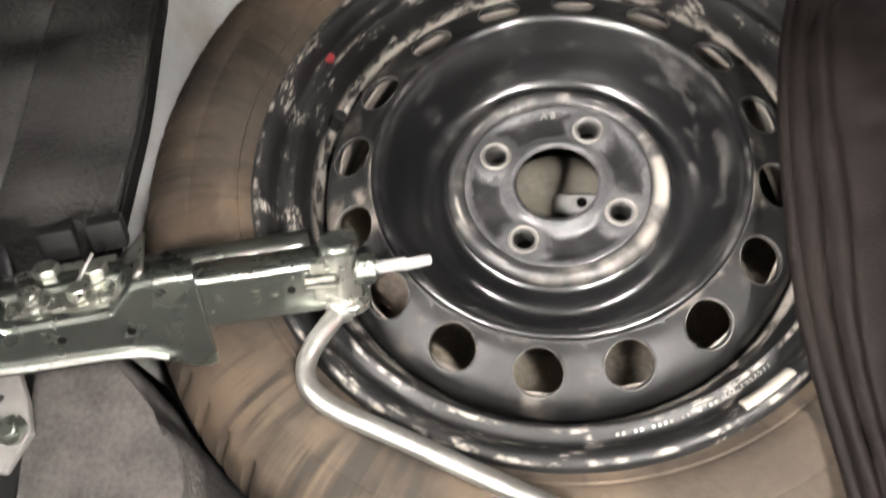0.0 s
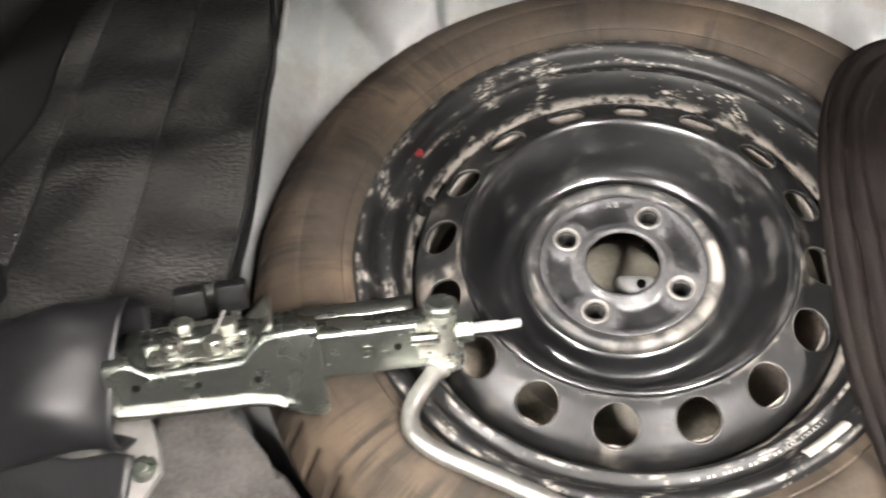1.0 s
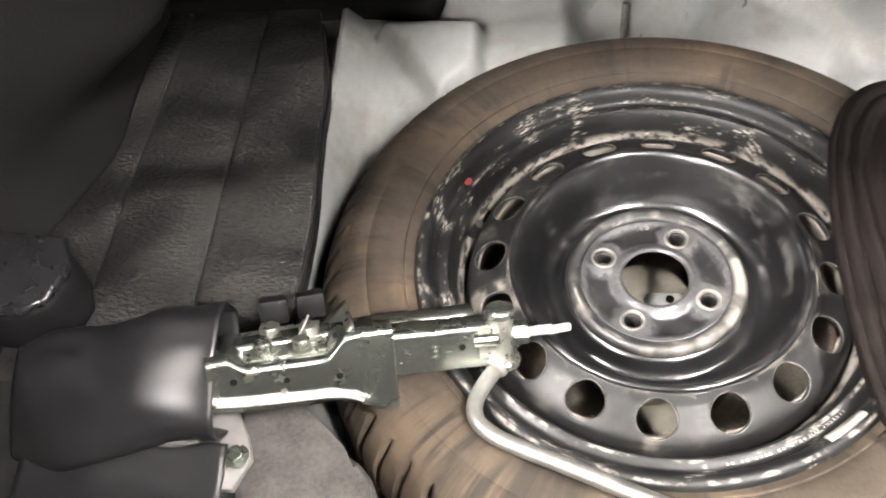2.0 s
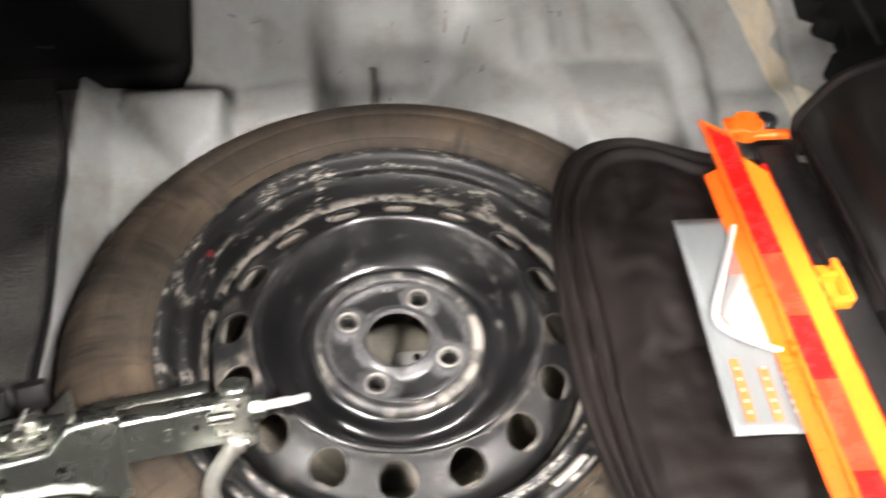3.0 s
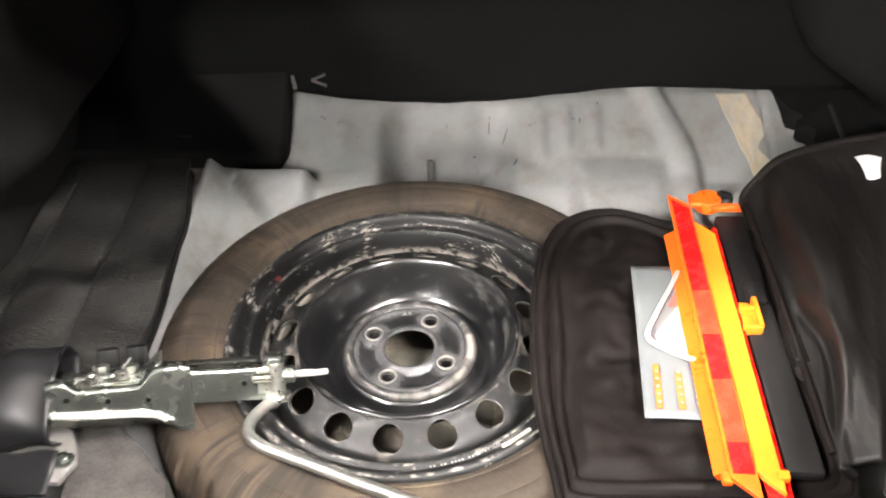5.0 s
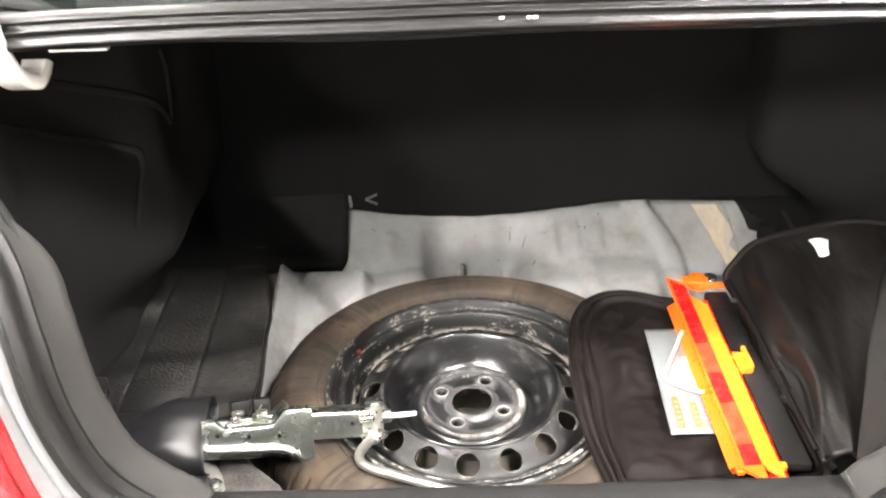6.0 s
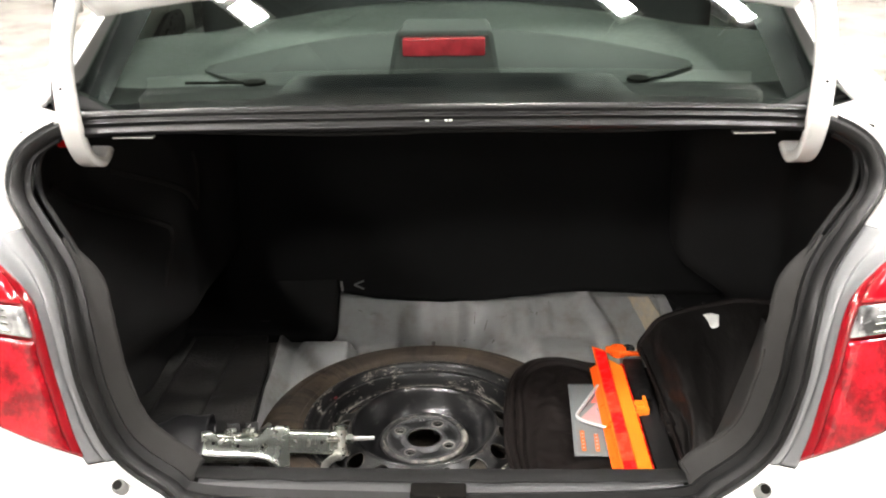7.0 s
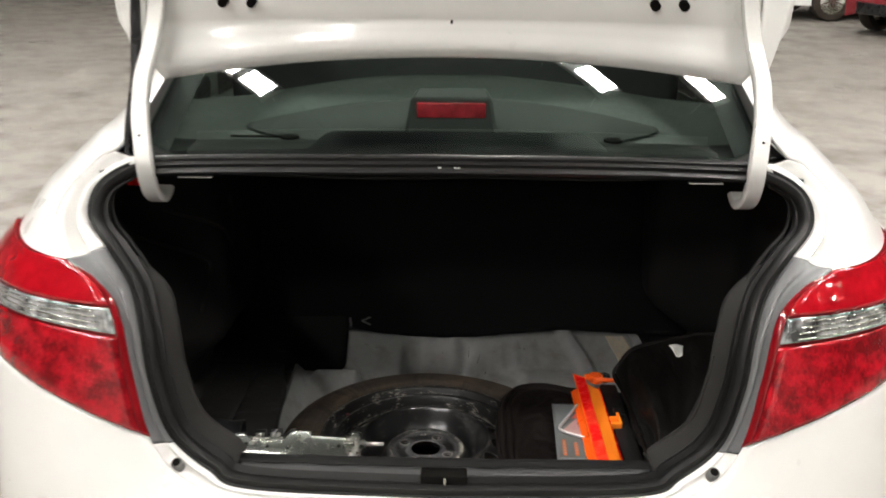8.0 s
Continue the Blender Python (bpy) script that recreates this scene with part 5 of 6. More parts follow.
part("back_arm", bent_channel([-0.12, -0.02, 0.074], [0.0225, 0.022, 0.0175], [-0.012, -0.012, -0.014], [0.016] * 3, [0.004] * 3, lip=0.0, back=-0.026), zinc, jack, smooth=30, solid=0.0022)
# pale tube paints the bright reflection along the arm's lower bead
part("bead_highlight", tube(smooth_path([JM @ Vector(p) for p in ((-0.132, -0.0075, 0.0022), (-0.104, -0.0115, 0.0024), (-0.075, -0.0140, 0.0026), (-0.050, -0.0165, 0.0026), (-0.034, -0.0205, 0.0026), (-0.024, -0.0260, 0.0022))], 40), 0.0019, 8), pale_steel, jack, "pale tube painting the highlight on the arm's lower bead", smooth=60)
for u, v in ((-0.1168, 0.0084), (-0.0786, 0.0020), (-0.0396, -0.0025), (0.0571, 0.0003)):
    w = 0.0 if u < 0 else -0.0035
    part("rivet_hole", rod(JM @ Vector((u, v, w - 0.002)), JM @ Vector((u, v, w + 0.0006)), 0.0026, 14), hole_dark, jack, "dark hole")
saddle = part("saddle", box((-0.122, 0.0150, -0.058), (-0.046, 0.0178, -0.010), bevel=0.001, m=JM), galvanised, jack, "pale galvanised saddle plate")
part("saddle_slope", grid(20, 6, lambda a, b: JM @ Vector((-0.118 + 0.070 * a, 0.0150 + 0.004 * b * math.sin(math.pi * a), -0.006 - 0.016 * b))), galvanised, saddle, "pale sloping plate under the bolts", solid=0.001)
part("saddle_ear", grid(6, 6, lambda a, b: JM @ Vector((-0.047 + 0.022 * a, 0.0165 + 0.018 * a, -0.050 + 0.044 * b))), galvanised, saddle, "slanting pale ear", solid=0.002)
for u, n_, big in ((-0.0856, -0.0433, 0.0086), (-0.0560, -0.0333, 0.0086), (-0.0920, -0.0190, 0.0072), (-0.0640, -0.0140, 0.0072)):
    part("washer", rod(JM @ Vector((u, 0.0178, n_)), JM @ Vector((u, 0.0195, n_)), big + 0.003, 20), galvanised, saddle)
    part("bolt", rod(JM @ Vector((u, 0.0195, n_)), JM @ Vector((u, 0.0275, n_)), big, 6), galvanised, saddle, "hexagon bolt", bevel=0.0012)
for u in (-0.080, -0.050):
    part("rubber_pad", box((u - 0.012, 0.014, -0.080), (u + 0.011, 0.036, -0.067), bevel=0.003, m=JM), seal_rubber, saddle, "black rubber pad")
part("scratch_wire", tube([JM @ Vector((-0.072, 0.012, -0.008)), JM @ Vector((-0.066, 0.024, -0.020)), JM @ Vector((-0.055, 0.033, -0.038))], 0.0010, 6), pale_steel, saddle, "thin bright wire")
part("pin", rod(JM @ Vector((0.0905, -0.020, -0.010)), JM @ Vector((0.0905, 0.018, -0.010)), 0.0100, 20), galvanised, jack, "zinc trunnion pin", bevel=0.001)
part("pin_head", rod(JM @ Vector((0.0905, 0.0175, -0.010)), JM @ Vector((0.0905, 0.0265, -0.010)), 0.0125, 12), zinc, jack, "domed pin head", bevel=0.003)
part("pin_foot", rod(JM @ Vector((0.0905, -0.025, -0.010)), JM @ Vector((0.0905, -0.017, -0.010)), 0.0150, 16), galvanised, jack, bevel=0.002)
part("fork", box((0.070, -0.014, -0.026), (0.086, 0.015, -0.003), bevel=0.002, m=JM), galvanised, jack, "zinc fork end")
part("side_pin", rod(JM @ Vector((0.066, 0.004, -0.004)), JM @ Vector((0.086, 0.004, -0.001)), 0.0058, 14), bright_steel, jack, bevel=0.001)
part("nut", rod(JM @ Vector((0.0985, 0.0035, -0.006)), JM @ Vector((0.1110, 0.0033, -0.004)), 0.0098, 6), zinc, jack, "hexagon nut", bevel=0.001)
part("screw", rod(JM @ Vector((0.088, 0.0035, -0.007)), JM @ Vector((0.130, 0.0030, -0.002)), 0.0040, 14), pale_steel, jack, "bright screw")
part("screw_tip", box((0.127, -0.0005, -0.0035), (0.1455, 0.0062, 0.0015), bevel=0.0018, m=JM), pale_steel, jack, "flattened screw end")
letters("3-", lambda i: JM @ pose(0.036 + 0.011 * i, -0.005, -0.0031), 0.015, bright_steel, jack)

handle = thing("bent_crank", (-0.19, 0.23, 0.56), "bent bright steel crank lying on the tyre", "crank")
hp = [JM @ Vector((0.0905, -0.024, -0.010))] + [Vector(p) for p in ((-0.181, 0.272, 0.566), (-0.190, 0.254, 0.5705), (-0.1945, 0.240, 0.5715), (-0.193, 0.228, 0.572), (-0.186, 0.219, 0.5725), (-0.170, 0.209, 0.573),
                           (-0.130, 0.1935, 0.573), (-0.080, 0.1735, 0.573), (-0.02, 0.150, 0.573), (0.03, 0.131, 0.572))]
part("shaft", tube(smooth_path(hp, 120), 0.0064, 14), crank_steel, handle, smooth=60)
part("knuckle", rod(hp[0] + Vector((0, 0.002, 0.004)), hp[0] + (hp[1] - hp[0]).normalized() * 0.014, 0.0095, 16), crank_steel, handle, "round knuckle at the crank's end", bevel=0.003)

pouch = thing("tool_pouch", (-0.48, 0.24, 0.55), "black vinyl pouch pulled over one end of the jack", "pouch")


def pouch_point(a, b):
    """b runs round the sleeve, a from the open end to the closed one."""
    x = -0.382 - 0.165 * a
    an = 2 * math.pi * b
    sq = lambda c: math.copysign(abs(c) ** 0.80, c)
    ry, rz = 0.056 * (1 - 0.25 * a ** 4), (0.028 + 0.016 * ease(0.0, 0.35, a)) * (1 - 0.75 * a ** 3)
    y, z = ry * sq(math.cos(an)), rz * sq(math.sin(an))
    y2 = 0.243 + y * 0.87 - z * 0.45 - 0.02 * a
    z2 = 0.606 + y * 0.45 + z * 0.87 - 0.014 * a
    w = 0.011 * wave(x, y2 + 0.4 * x, z2, 15) * (0.45 + a) + 0.0045 * wave(x * 0.7, y2 * 1.6, z2, 34)
    return Vector((x, y2 + w, z2 + w))


sl = grid(40, 64, pouch_point)
part("sleeve", sl, vinyl, pouch, "creased shiny black vinyl", smooth=60, solid=0.002)
part("flap", grid(30, 14, lambda a, b: Vector((-0.377 - 0.16 * a, 0.196 - 0.010 * a - 0.045 * b + 0.003 * wave(a * 3, b, 0, 2), 0.582 - 0.010 * b + 0.003 * wave(a * 4, b * 2, 3, 1)))), vinyl, pouch, "lower flap of the pouch", smooth=60, solid=0.003)
part("snap", rod((-0.466, 0.203, 0.610), (-0.466, 0.199, 0.621), 0.005, 14), bright_steel, pouch, "small steel snap", bevel=0.001)

# ---- small black box on the floor board ----
small_box = thing("plastic_box", (-0.59, 0.335, 0.53), "small black plastic box on the boot floor board", "box")
part("body", prism([(-0.655, 0.305), (-0.575, 0.300), (-0.556, 0.312), (-0.548, 0.345), (-0.560, 0.372), (-0.655, 0.380)], 0.527, 0.592, bevel=0.008, seg=3), vinyl, small_box, smooth=50)
part("lid", prism([(-0.656, 0.302), (-0.572, 0.297), (-0.552, 0.310), (-0.544, 0.345), (-0.557, 0.375), (-0.656, 0.383)], 0.5925, 0.602, bevel=0.003), black_plastic, small_box, "black lid with a bright worn edge", smooth=50)

# ---- black nylon case with the folded warning triangle ----
case = thing("triangle_case", (0.30, 0.36, 0.55), "open black nylon case lying half over the spare wheel", "case")


def rounded(u0, u1, v0, v1, r, n=8):
    pts = []
    for cx, cy, a0 in ((u1 - r, v1 - r, 0), (u0 + r, v1 - r, 90), (u0 + r, v0 + r, 180), (u1 - r, v0 + r, 270)):
        for i in range(n + 1):
            a = radians(a0 + 90 * i / n)
            pts.append((cx + r * math.cos(a), cy + r * math.sin(a)))
    return pts


def cushion(outline, top, n=14, place=None, thick=0.022, seed=0.0, wrinkle=0.003):
    """A soft panel: rings from the outline to its middle; top(x, y, d) gives its height, d being the way in from the edge."""
    cx, cy = sum(p[0] for p in outline) / len(outline), sum(p[1] for p in outline) / len(outline)
    bm = bmesh.new()
    rows = []
    prof = [(1.0, -thick), (1.004, -thick * 0.5), (1.0, -0.004)] + [(1 - (i / n) ** 1.25, 0) for i in range(n + 1)]
    for s, dz in prof:
        row = []
        for x, y in outline:
            px, py = cx + (x - cx) * max(s, 0.001), cy + (y - cy) * max(s, 0.001)
            z = top(px, py, (1 - s) * math.hypot(x - cx, y - cy)) + dz
            z += wrinkle * wave(px + seed, py, seed, 14) + wrinkle * 0.6 * wave(px * 3 + seed, py, seed, 14)
            row.append(bm.verts.new(place(px, py, z) if place else Vector((px, py, z))))
        rows.append(row)
    m = len(outline)
    for a, b in zip(rows, rows[1:]):
        for i in range(m):
            bm.faces.new((a[i], a[(i + 1) % m], b[(i + 1) % m], b[i]))
    return bm


def lower_place(x, y, z):
    return Vector((x + 0.012 * ease(0.30, 0.60, y) + 0.010 * ease(0.30, 0.15, y), y, 0.577 + z - 0.01 * ease(0.55, 0.62, y)))


ol = [spline([(0.110, 0.16, 0), (0.104, 0.23, 0), (0.101, 0.33, 0), (0.100, 0.43, 0), (0.108, 0.505, 0), (0.130, 0.560, 0), (0.165, 0.588, 0), (0.21, 0.588, 0), (0.27, 0.560, 0), (0.33, 0.545, 0), (0.385, 0.535, 0),
              (0.395, 0.50, 0), (0.395, 0.40, 0), (0.395, 0.30, 0), (0.39, 0.20, 0), (0.37, 0.155, 0), (0.30, 0.145, 0), (0.22, 0.143, 0), (0.15, 0.143, 0), (0.115, 0.148, 0), (0.110, 0.16, 0)], i / 8).xy[:] for i in range(160)]


def quilt(x, y, d):
    """Rolled, double-stitched border, then a slack panel with long folds."""
    border = 0.0085 * abs(math.sin(math.pi * d / 0.0165)) ** 0.6 * (1 - ease(0.030, 0.036, d))
    fold = 0.006 * math.sin(x * 70 + 2.5 * math.sin(y * 7) + 3 * wave(x, y, 2, 5)) + 0.006 * wave(x * 1.5, y * 0.5, 0, 22) + 0.003 * wave(x, y * 1.5, 6, 40)
    dent = -0.005 * math.exp(-((y - 0.33 - 0.25 * (x - 0.2)) / 0.008) ** 2) * ease(0.14, 0.18, x)
    return border + (0.006 + fold + dent) * ease(0.030, 0.060, d)


part("lower_half", cushion(ol, quilt, place=lower_place, n=70, wrinkle=0.0015), nylon, case, "padded black nylon half with a rolled border", smooth=60)
part("piping", sweep([lower_place(x, y, -0.004) for x, y in ol], round_section(0.0055, 8), closed=True), nylon, case, "black piping", smooth=60)
FAR = [(0.376, 0.590, 0), (0.360, 0.620, 0), (0.376, 0.650, 0), (0.404, 0.675, 0), (0.450, 0.694, 0), (0.510, 0.708, 0), (0.570, 0.719, 0), (0.625, 0.728, 0)]
NEAR = [(0.386, 0.585, 0), (0.374, 0.598, 0), (0.380, 0.612, 0), (0.390, 0.617, 0), (0.402, 0.617, 0), (0.415, 0.612, 0), (0.430, 0.604, 0), (0.445, 0.592, 0)]


def flap_place(s, w, z=0.0):
    """The standing half: s across it from the hinge to its free edge, w along it to its far end."""
    f, n = spline(FAR, 7 * s), spline(NEAR, 7 * s)
    k = w ** 0.9
    y = 0.175 + 0.370 * w + 0.022 * math.sin(math.pi * s) * w - 0.035 * ease(0.75, 1.0, s) * w
    slack = ease(0.0, 0.12, s) * (1 - ease(0.88, 1.0, s)) * (1 - 0.8 * ease(0.86, 1.0, w))
    run = 13 * s + 3.0 * w + 3.0 * wave(s * 1.5, w * 1.2, 7, 2)
    fold = (0.010 * math.sin(run) + 0.013 * wave(s * 5, w * 1.4, 3, 1) + 0.006 * wave(s * 11, w * 2.5, 8, 1)) * slack * (0.45 + 0.55 * w)
    q = (w - 0.06) / 0.46
    if 0 < q < 1:
        at = s - 0.22 - 0.15 * math.sin(math.pi * q)
        fold += math.sin(math.pi * q) * (0.010 * math.exp(-((at - 0.085) / 0.060) ** 2) - 0.016 * math.exp(-(at / 0.045) ** 2))
    return Vector((n.x + (f.x - n.x) * k, y, n.y + (f.y - n.y) * k)) + Vector((-0.35, -0.25, 0.90)) * (z + fold)


part("upper_half", grid(90, 90, lambda a, b: flap_place(a, b)), nylon_creased, case, "creased black nylon half standing open", smooth=60, solid=0.010)
part("upper_piping", tube([flap_place(i / 60, 1.0) for i in range(61)] + [flap_place(1.0, 1 - i / 60) for i in range(1, 61)], 0.0055, 8), nylon, case, smooth=60)
part("zip_edge", tube([flap_place(0.14 + 0.03 * math.sin(3 * i / 40), 0.04 + 0.92 * i / 40, 0.005) for i in range(41)], 0.0040, 8), nylon, case, "zip edge along the hinge", smooth=60)
TAG = flap_place(0.665, 0.90, 0.010)
part("cloth_tag", grid(8, 8, lambda a, b: TAG + Vector((0.98, -0.10, 0.10)) * (0.030 * (a - 0.5) * (1 - 0.55 * b)) + Vector((0.10, -0.72, -0.50)) * (0.030 * (b - 0.3)) + Vector((0, -0.3, 1)) * (0.003 * math.sin(4 * a + 3 * b))), tag_white, case, "small white cloth tag", smooth=60, solid=0.001)

leaflet = thing("leaflet", (0.25, 0.35, 0.588), "grey printed instruction leaflet on the black case", "leaflet")
LM = Matrix.Translation((0.216, 0.460, 0.594)) @ pose(0, 0, 0, 0, 0, -2.6)


def flat(lo, hi, z, m=LM):
    return box((lo[0], lo[1], z), (hi[0], hi[1], z + 0.0006), m=m)


part("sheet", grid(12, 24, lambda a, b: LM @ Vector((0.085 * a, -0.222 * b, 0.0015 * math.sin(3 * a) + 0.001 * math.sin(5 * b)))), paper, leaflet, solid=0.0005)
# pink here holds both the print and a painted red reflection
part("printed_shape", prism([(0.050, -0.060), (0.084, -0.050), (0.084, -0.150), (0.060, -0.145), (0.022, -0.126), (0.018, -0.112)], 0.0022, 0.0028, m=LM), paper_white, leaflet, "pale printed picture with a red reflection painted in")
part("printed_patch", prism([(0.046, -0.045), (0.075, -0.04), (0.072, -0.062), (0.036, -0.068)], 0.003, 0.0034, m=LM), paper_pink, leaflet)
part("printed_patch", prism([(0.045, -0.085), (0.06, -0.08), (0.058, -0.105), (0.05, -0.11)], 0.003, 0.0034, m=LM), scuff, leaflet)
for x, l, m_ in ((0.012, 0.058, paper_orange), (0.034, 0.05, paper_orange)):
    part("orange_bar", prism(rounded(x, x + 0.007, -0.212, -0.212 + l, 0.002, 3), 0.0022, 0.0028, m=LM), m_, leaflet, "orange printed column")
    for j in range(5):
        part("text_bar", flat((x + 0.002, -0.205 + j * 0.01), (x + 0.005, -0.2025 + j * 0.01), 0.0029), print_line, leaflet)
for j in range(7):
    part("text_bar", flat((0.052, -0.205 + j * 0.0085), (0.052 + 0.02 + 0.006 * (j % 3), -0.2015 + j * 0.0085), 0.0022), print_line, leaflet)

tri = thing("warning_triangle", (0.29, 0.37, 0.59), "folded orange and red reflective warning triangle in the open case", "warning triangle")
TM = Matrix.Translation((0.291, 0.37, 0.608)) @ pose(0, 0, 0, -1.2, 0, -0.6)


def bar(x0, z0, x1, z1, y0, y1, th, skew=0.0, skew_far=None):
    """A flat strip along y whose cross-section runs from (x0, z0) to (x1, z1)."""
    d = Vector((x1 - x0, 0, z1 - z0)).normalized()
    nn = Vector((-d.z, 0, d.x)) * th
    bm = bmesh.new()
    far = skew if skew_far is None else skew_far
    a = [Vector((x0, y0, z0)), Vector((x1, y0 + skew, z1)), Vector((x1, y1 + far, z1)), Vector((x0, y1, z0))]
    v = [bm.verts.new(TM @ p) for p in a] + [bm.verts.new(TM @ (p - nn)) for p in a]
    bm.faces.new(v[:4])
    bm.faces.new(v[:3:-1])
    for i in range(4):
        bm.faces.new((v[i], v[(i + 1) % 4], v[4 + (i + 1) % 4], v[4 + i]))
    return bm


part("side_arm", bar(-0.031, -0.010, -0.018, -0.001, -0.205, 0.145, 0.010), orange, tri, "orange plastic arm", bevel=0.0008)
arm1 = part("front_arm", bar(-0.020, 0.003, 0.004, 0.0075, -0.215, 0.212, 0.006, -0.028), orange, tri, "orange arm with a red reflector", bevel=0.0008)
for y0, y1, pale in ((0.0315, 0.200, 0), (-0.037, 0.031, 1), (-0.0985, -0.0375, 0), (-0.177, -0.099, 1), (-0.212, -0.1775, 0)):
    part("red_strip", bar(-0.0165, 0.0042, 0.0015, 0.0082, y0, y1, 0.001, -0.003, -0.024 if y1 > 0.1 else -0.003), reflector_pale if pale else reflector_red, arm1, "paler red reflective strip" if pale else "red reflective strip")
arm2 = part("back_arm", bar(0.004, 0.004, 0.028, 0.0005, -0.208, 0.158, 0.006, -0.022), amber, tri, "orange arm in the lit, yellower orange", bevel=0.0008)
part("red_edge", bar(0.028, -0.001, 0.0325, -0.004, -0.205, 0.150, 0.004), reflector_red, arm2, "thin red edge")
part("end_strip", bar(0.012, -0.006, 0.036, -0.009, -0.236, -0.195, 0.004), reflector_red, tri, "red reflector end")
part("end_hook", box((-0.026, -0.218, -0.008), (-0.016, -0.206, 0.0), bevel=0.002, m=TM), orange, tri)
part("end_hook", box((0.022, -0.216, -0.004), (0.034, -0.206, 0.004), bevel=0.002, m=TM), amber, tri)
clip = bmesh.new()
for lo, hi in (((0.030, -0.022, -0.012), (0.052, 0.024, -0.006)), ((0.046, -0.022, -0.010), (0.052, 0.024, 0.004)), ((0.030, -0.024, -0.010), (0.050, -0.017, 0.003)), ((0.030, 0.004, -0.010), (0.050, 0.010, 0.003))):
    box(lo, hi, clip, bevel=0.0015, m=TM)
part("clip", clip, amber, tri, "orange clip in the lit, yellower orange")
part("wire_leg", tube(smooth_path([LM @ Vector((x, y, 0.0065)) for x, y in ((0.052, -0.014), (0.040, -0.042), (0.024, -0.078), (0.012, -0.106), (0.010, -0.118), (0.016, -0.128), (0.040, -0.143), (0.085, -0.161))], 48), 0.0030, 10), wire_grey, tri, "bent pale grey wire leg", smooth=60)
hub = bmesh.new()
rod(TM @ Vector((0.030, 0.205, -0.012)), TM @ Vector((0.030, 0.205, 0.004)), 0.016, 20, hub)
box((0.03, 0.186, -0.006), (0.078, 0.196, 0.002), hub, bevel=0.002, m=TM)
box((0.006, 0.192, -0.004), (0.032, 0.214, 0.003), hub, bevel=0.002, m=TM)
part("hinge_hub", hub, orange, tri, "orange hinge", bevel=0.001)
part("knob", rod(TM @ Vector((0.050, 0.210, -0.014)), TM @ Vector((0.050, 0.210, 0.004)), 0.0125, 24), black_plastic, tri, "black knob", bevel=0.004)
stand = part("stand", box((0.036, -0.200, -0.022), (0.072, 0.184, -0.008), bevel=0.004, m=TM), stand_black, tri, "black plastic stand leg")
part("stand_foot", box((0.044, 0.02, -0.008), (0.064, 0.05, 0.002), bevel=0.003, m=TM), stand_black, stand)

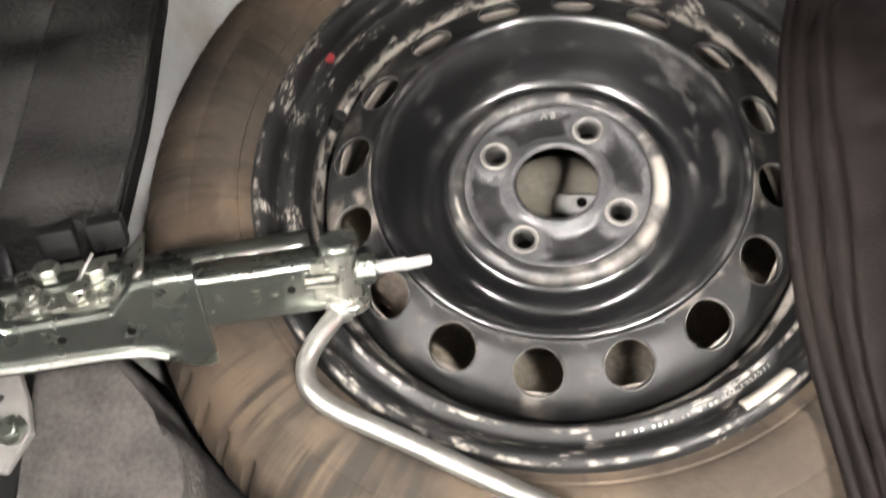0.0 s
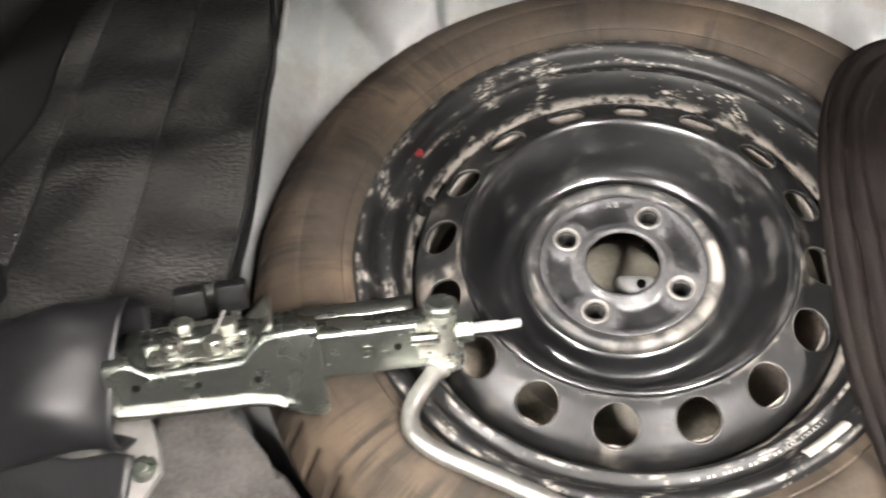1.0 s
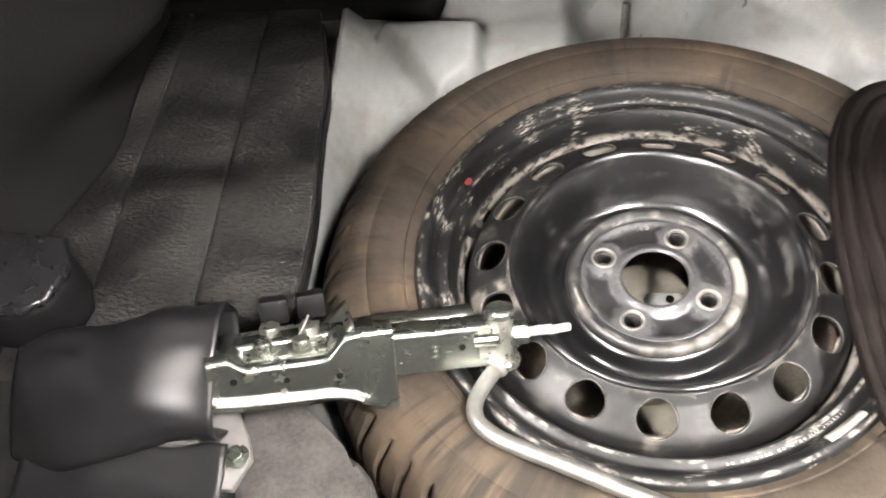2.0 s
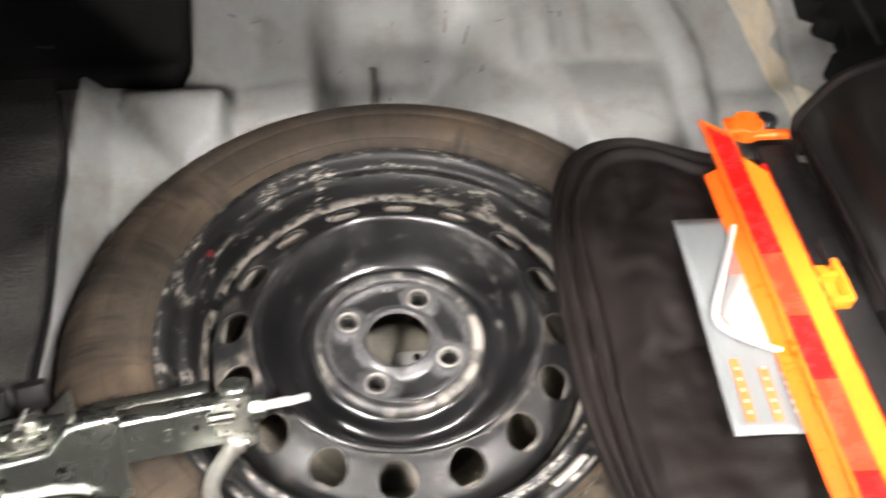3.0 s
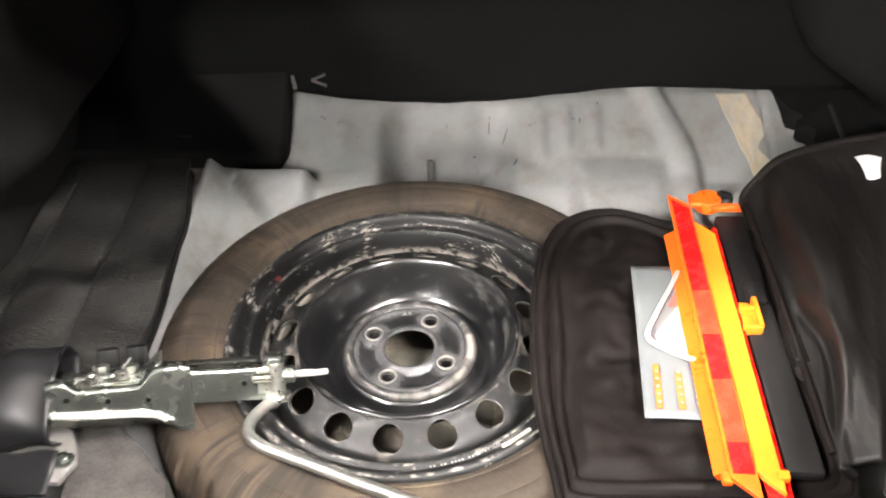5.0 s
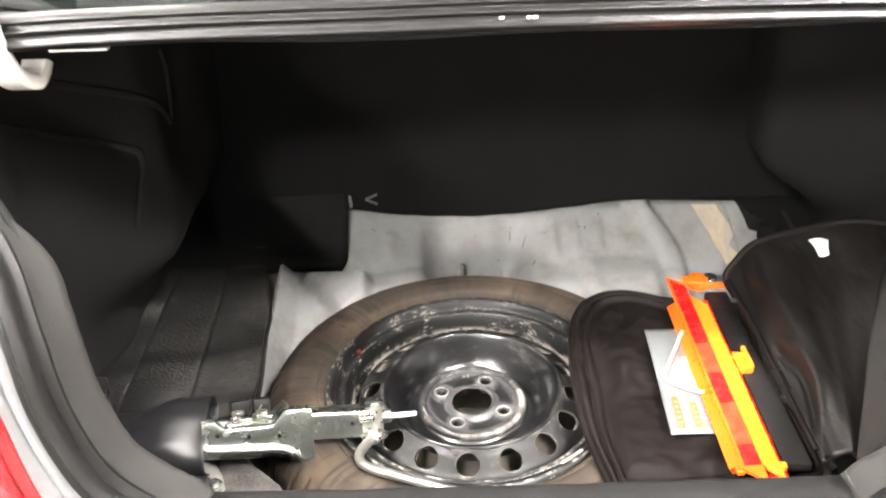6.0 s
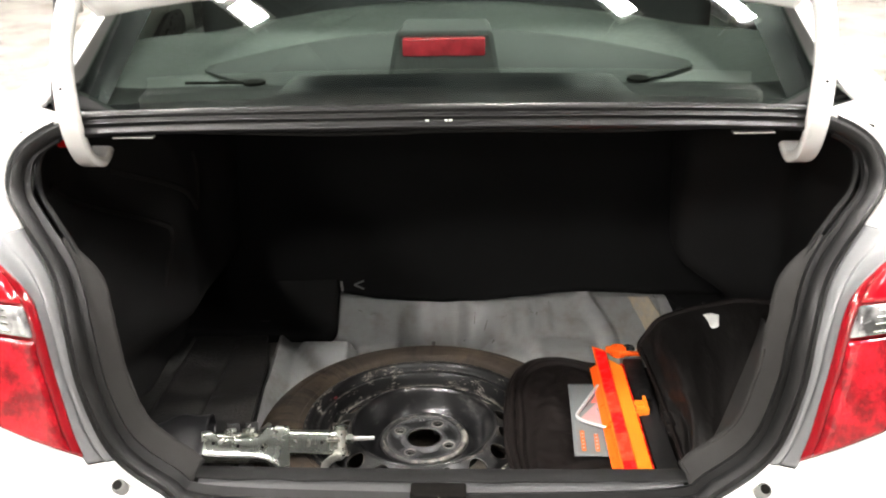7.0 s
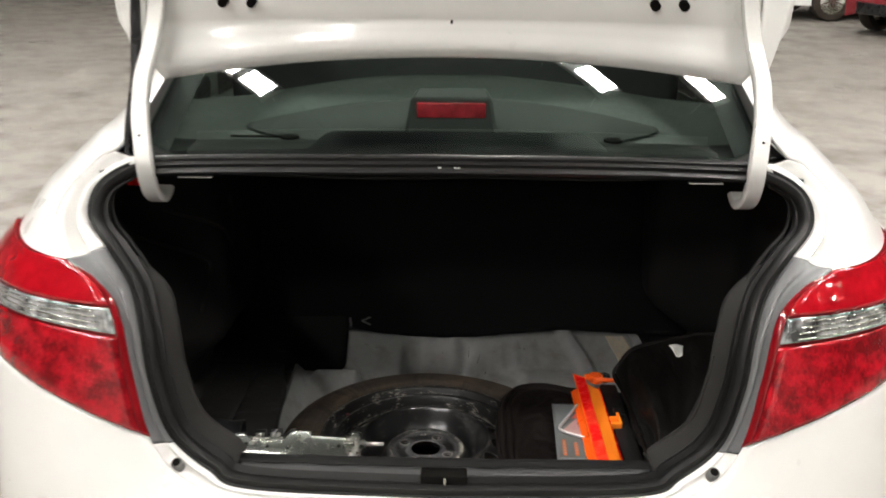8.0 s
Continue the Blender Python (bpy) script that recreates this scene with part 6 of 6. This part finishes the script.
# ---- parked cars across the hall ----
def parked_car(label, paint, m):
    ob = thing("parked_car", (0, 0, 0), label, "car", "parked cars", tilt=False)
    L, H = 4.1, 0.82

    def shell(a, b):
        y = -0.5 * L + L * a
        e = abs(2 * a - 1)
        hw = 0.84 * (1 - 0.22 * e ** 6)
        an = math.pi * (b - 0.5)
        sq = lambda c, p: math.copysign(abs(c) ** p, c)
        top = H - 0.12 * ease(0.72, 1.0, a) - 0.03 * ease(0.25, 0.0, a)
        x = hw * sq(math.sin(an * 1.0), 0.45)
        z = 0.24 + (top - 0.24) * sq(max(0.0, math.cos(an)), 0.28)
        return Vector((x, y + 0.06 * math.cos(an) * (2 * a - 1), z))
    part("body", grid(48, 40, shell), paint, ob, smooth=60)
    part("nose", grid(30, 10, lambda a, b: shell(1.0, a).lerp(Vector((0, L * 0.5 + 0.03, 0.42)), b)), paint, ob, smooth=60)
    part("tail", grid(30, 10, lambda a, b: shell(0.0, a).lerp(Vector((0, -L * 0.5 - 0.03, 0.42)), b)), paint, ob, smooth=60)

    def cab(a, b):
        an = math.pi * (b - 0.5)
        sq = lambda c, p: math.copysign(abs(c) ** p, c)
        h = math.sin(math.pi * min(1, max(0, a))) ** 0.45
        return Vector((0.74 * (1 - 0.12 * h) * sq(math.sin(an), 0.5), -1.55 + 2.6 * a, 0.78 + 0.68 * h * sq(max(0.0, math.cos(an)), 0.35)))
    part("cabin", grid(40, 30, cab), black_plastic, ob, "dark glazed cabin", smooth=60)
    part("roof", grid(16, 12, lambda a, b: Vector(((2 * a - 1) * 0.58, -1.1 + 1.6 * b, 1.455 + 0.03 * (1 - (2 * a - 1) ** 2)))), paint, ob, smooth=60, solid=0.02)
    part("grille", box((-0.42, L / 2 - 0.03, 0.30), (0.42, L / 2 + 0.045, 0.46), bevel=0.02), black_plastic, ob, "dark lower grille")
    for s in (-1, 1):
        part("headlamp", box((0.46 * s - 0.16, L / 2 - 0.20, 0.56), (0.46 * s + 0.16, L / 2 - 0.02, 0.68), bevel=0.04, seg=3), lamp_clear, ob, "clear headlamp")
        for y in (-1.25, 1.30):
            wh = part("wheel", lathe([(0.20, -0.09), (0.26, -0.105), (0.30, -0.095), (0.315, -0.06), (0.315, 0.06), (0.30, 0.095), (0.26, 0.105), (0.20, 0.09)], 48), tyre_rubber, ob, "black tyre", smooth=50)
            wh.matrix_basis = Matrix.Translation((0.78 * s, y, 0.315)) @ pose(0, 0, 0, 0, 90 * s, 0)
            rm = bmesh.new()
            lathe([(0.205, 0.095), (0.20, 0.07), (0.19, 0.03), (0.03, 0.03)], 48, bm=rm)
            for i in range(10):
                a = 2 * math.pi * i / 10
                box((0.03, -0.016, 0.06), (0.205, 0.016, 0.085), rm, bevel=0.006, m=pose(0, 0, 0, 0, 0, math.degrees(a)))
            rod((0, 0, 0.03), (0, 0, 0.095), 0.05, 20, rm)
            part("rim", rm, bright_steel, wh, "silver alloy rim")
    ob.matrix_basis = m
    return ob


parked_car("white hatchback parked across the hall", white_paint, pose(7.15, 14.75, 0, 0, 0, 95))
parked_car("dark red car parked nose-out across the hall", red_paint, pose(7.65, 12.32, 0, 0, 0, 111))

scrap = thing("paper_scrap", (4.83, 9.86, 0), "small white paper scrap on the concrete floor", "scrap", tilt=False)
part("sheet", grid(10, 4, lambda a, b: Vector((4.83 - 0.14 + 0.28 * a, 9.86 + 0.16 * a + 0.035 * b, 0.004 + 0.012 * abs(wave(a * 3, b, 0, 1))))), tag_white, scrap, smooth=60, solid=0.001)
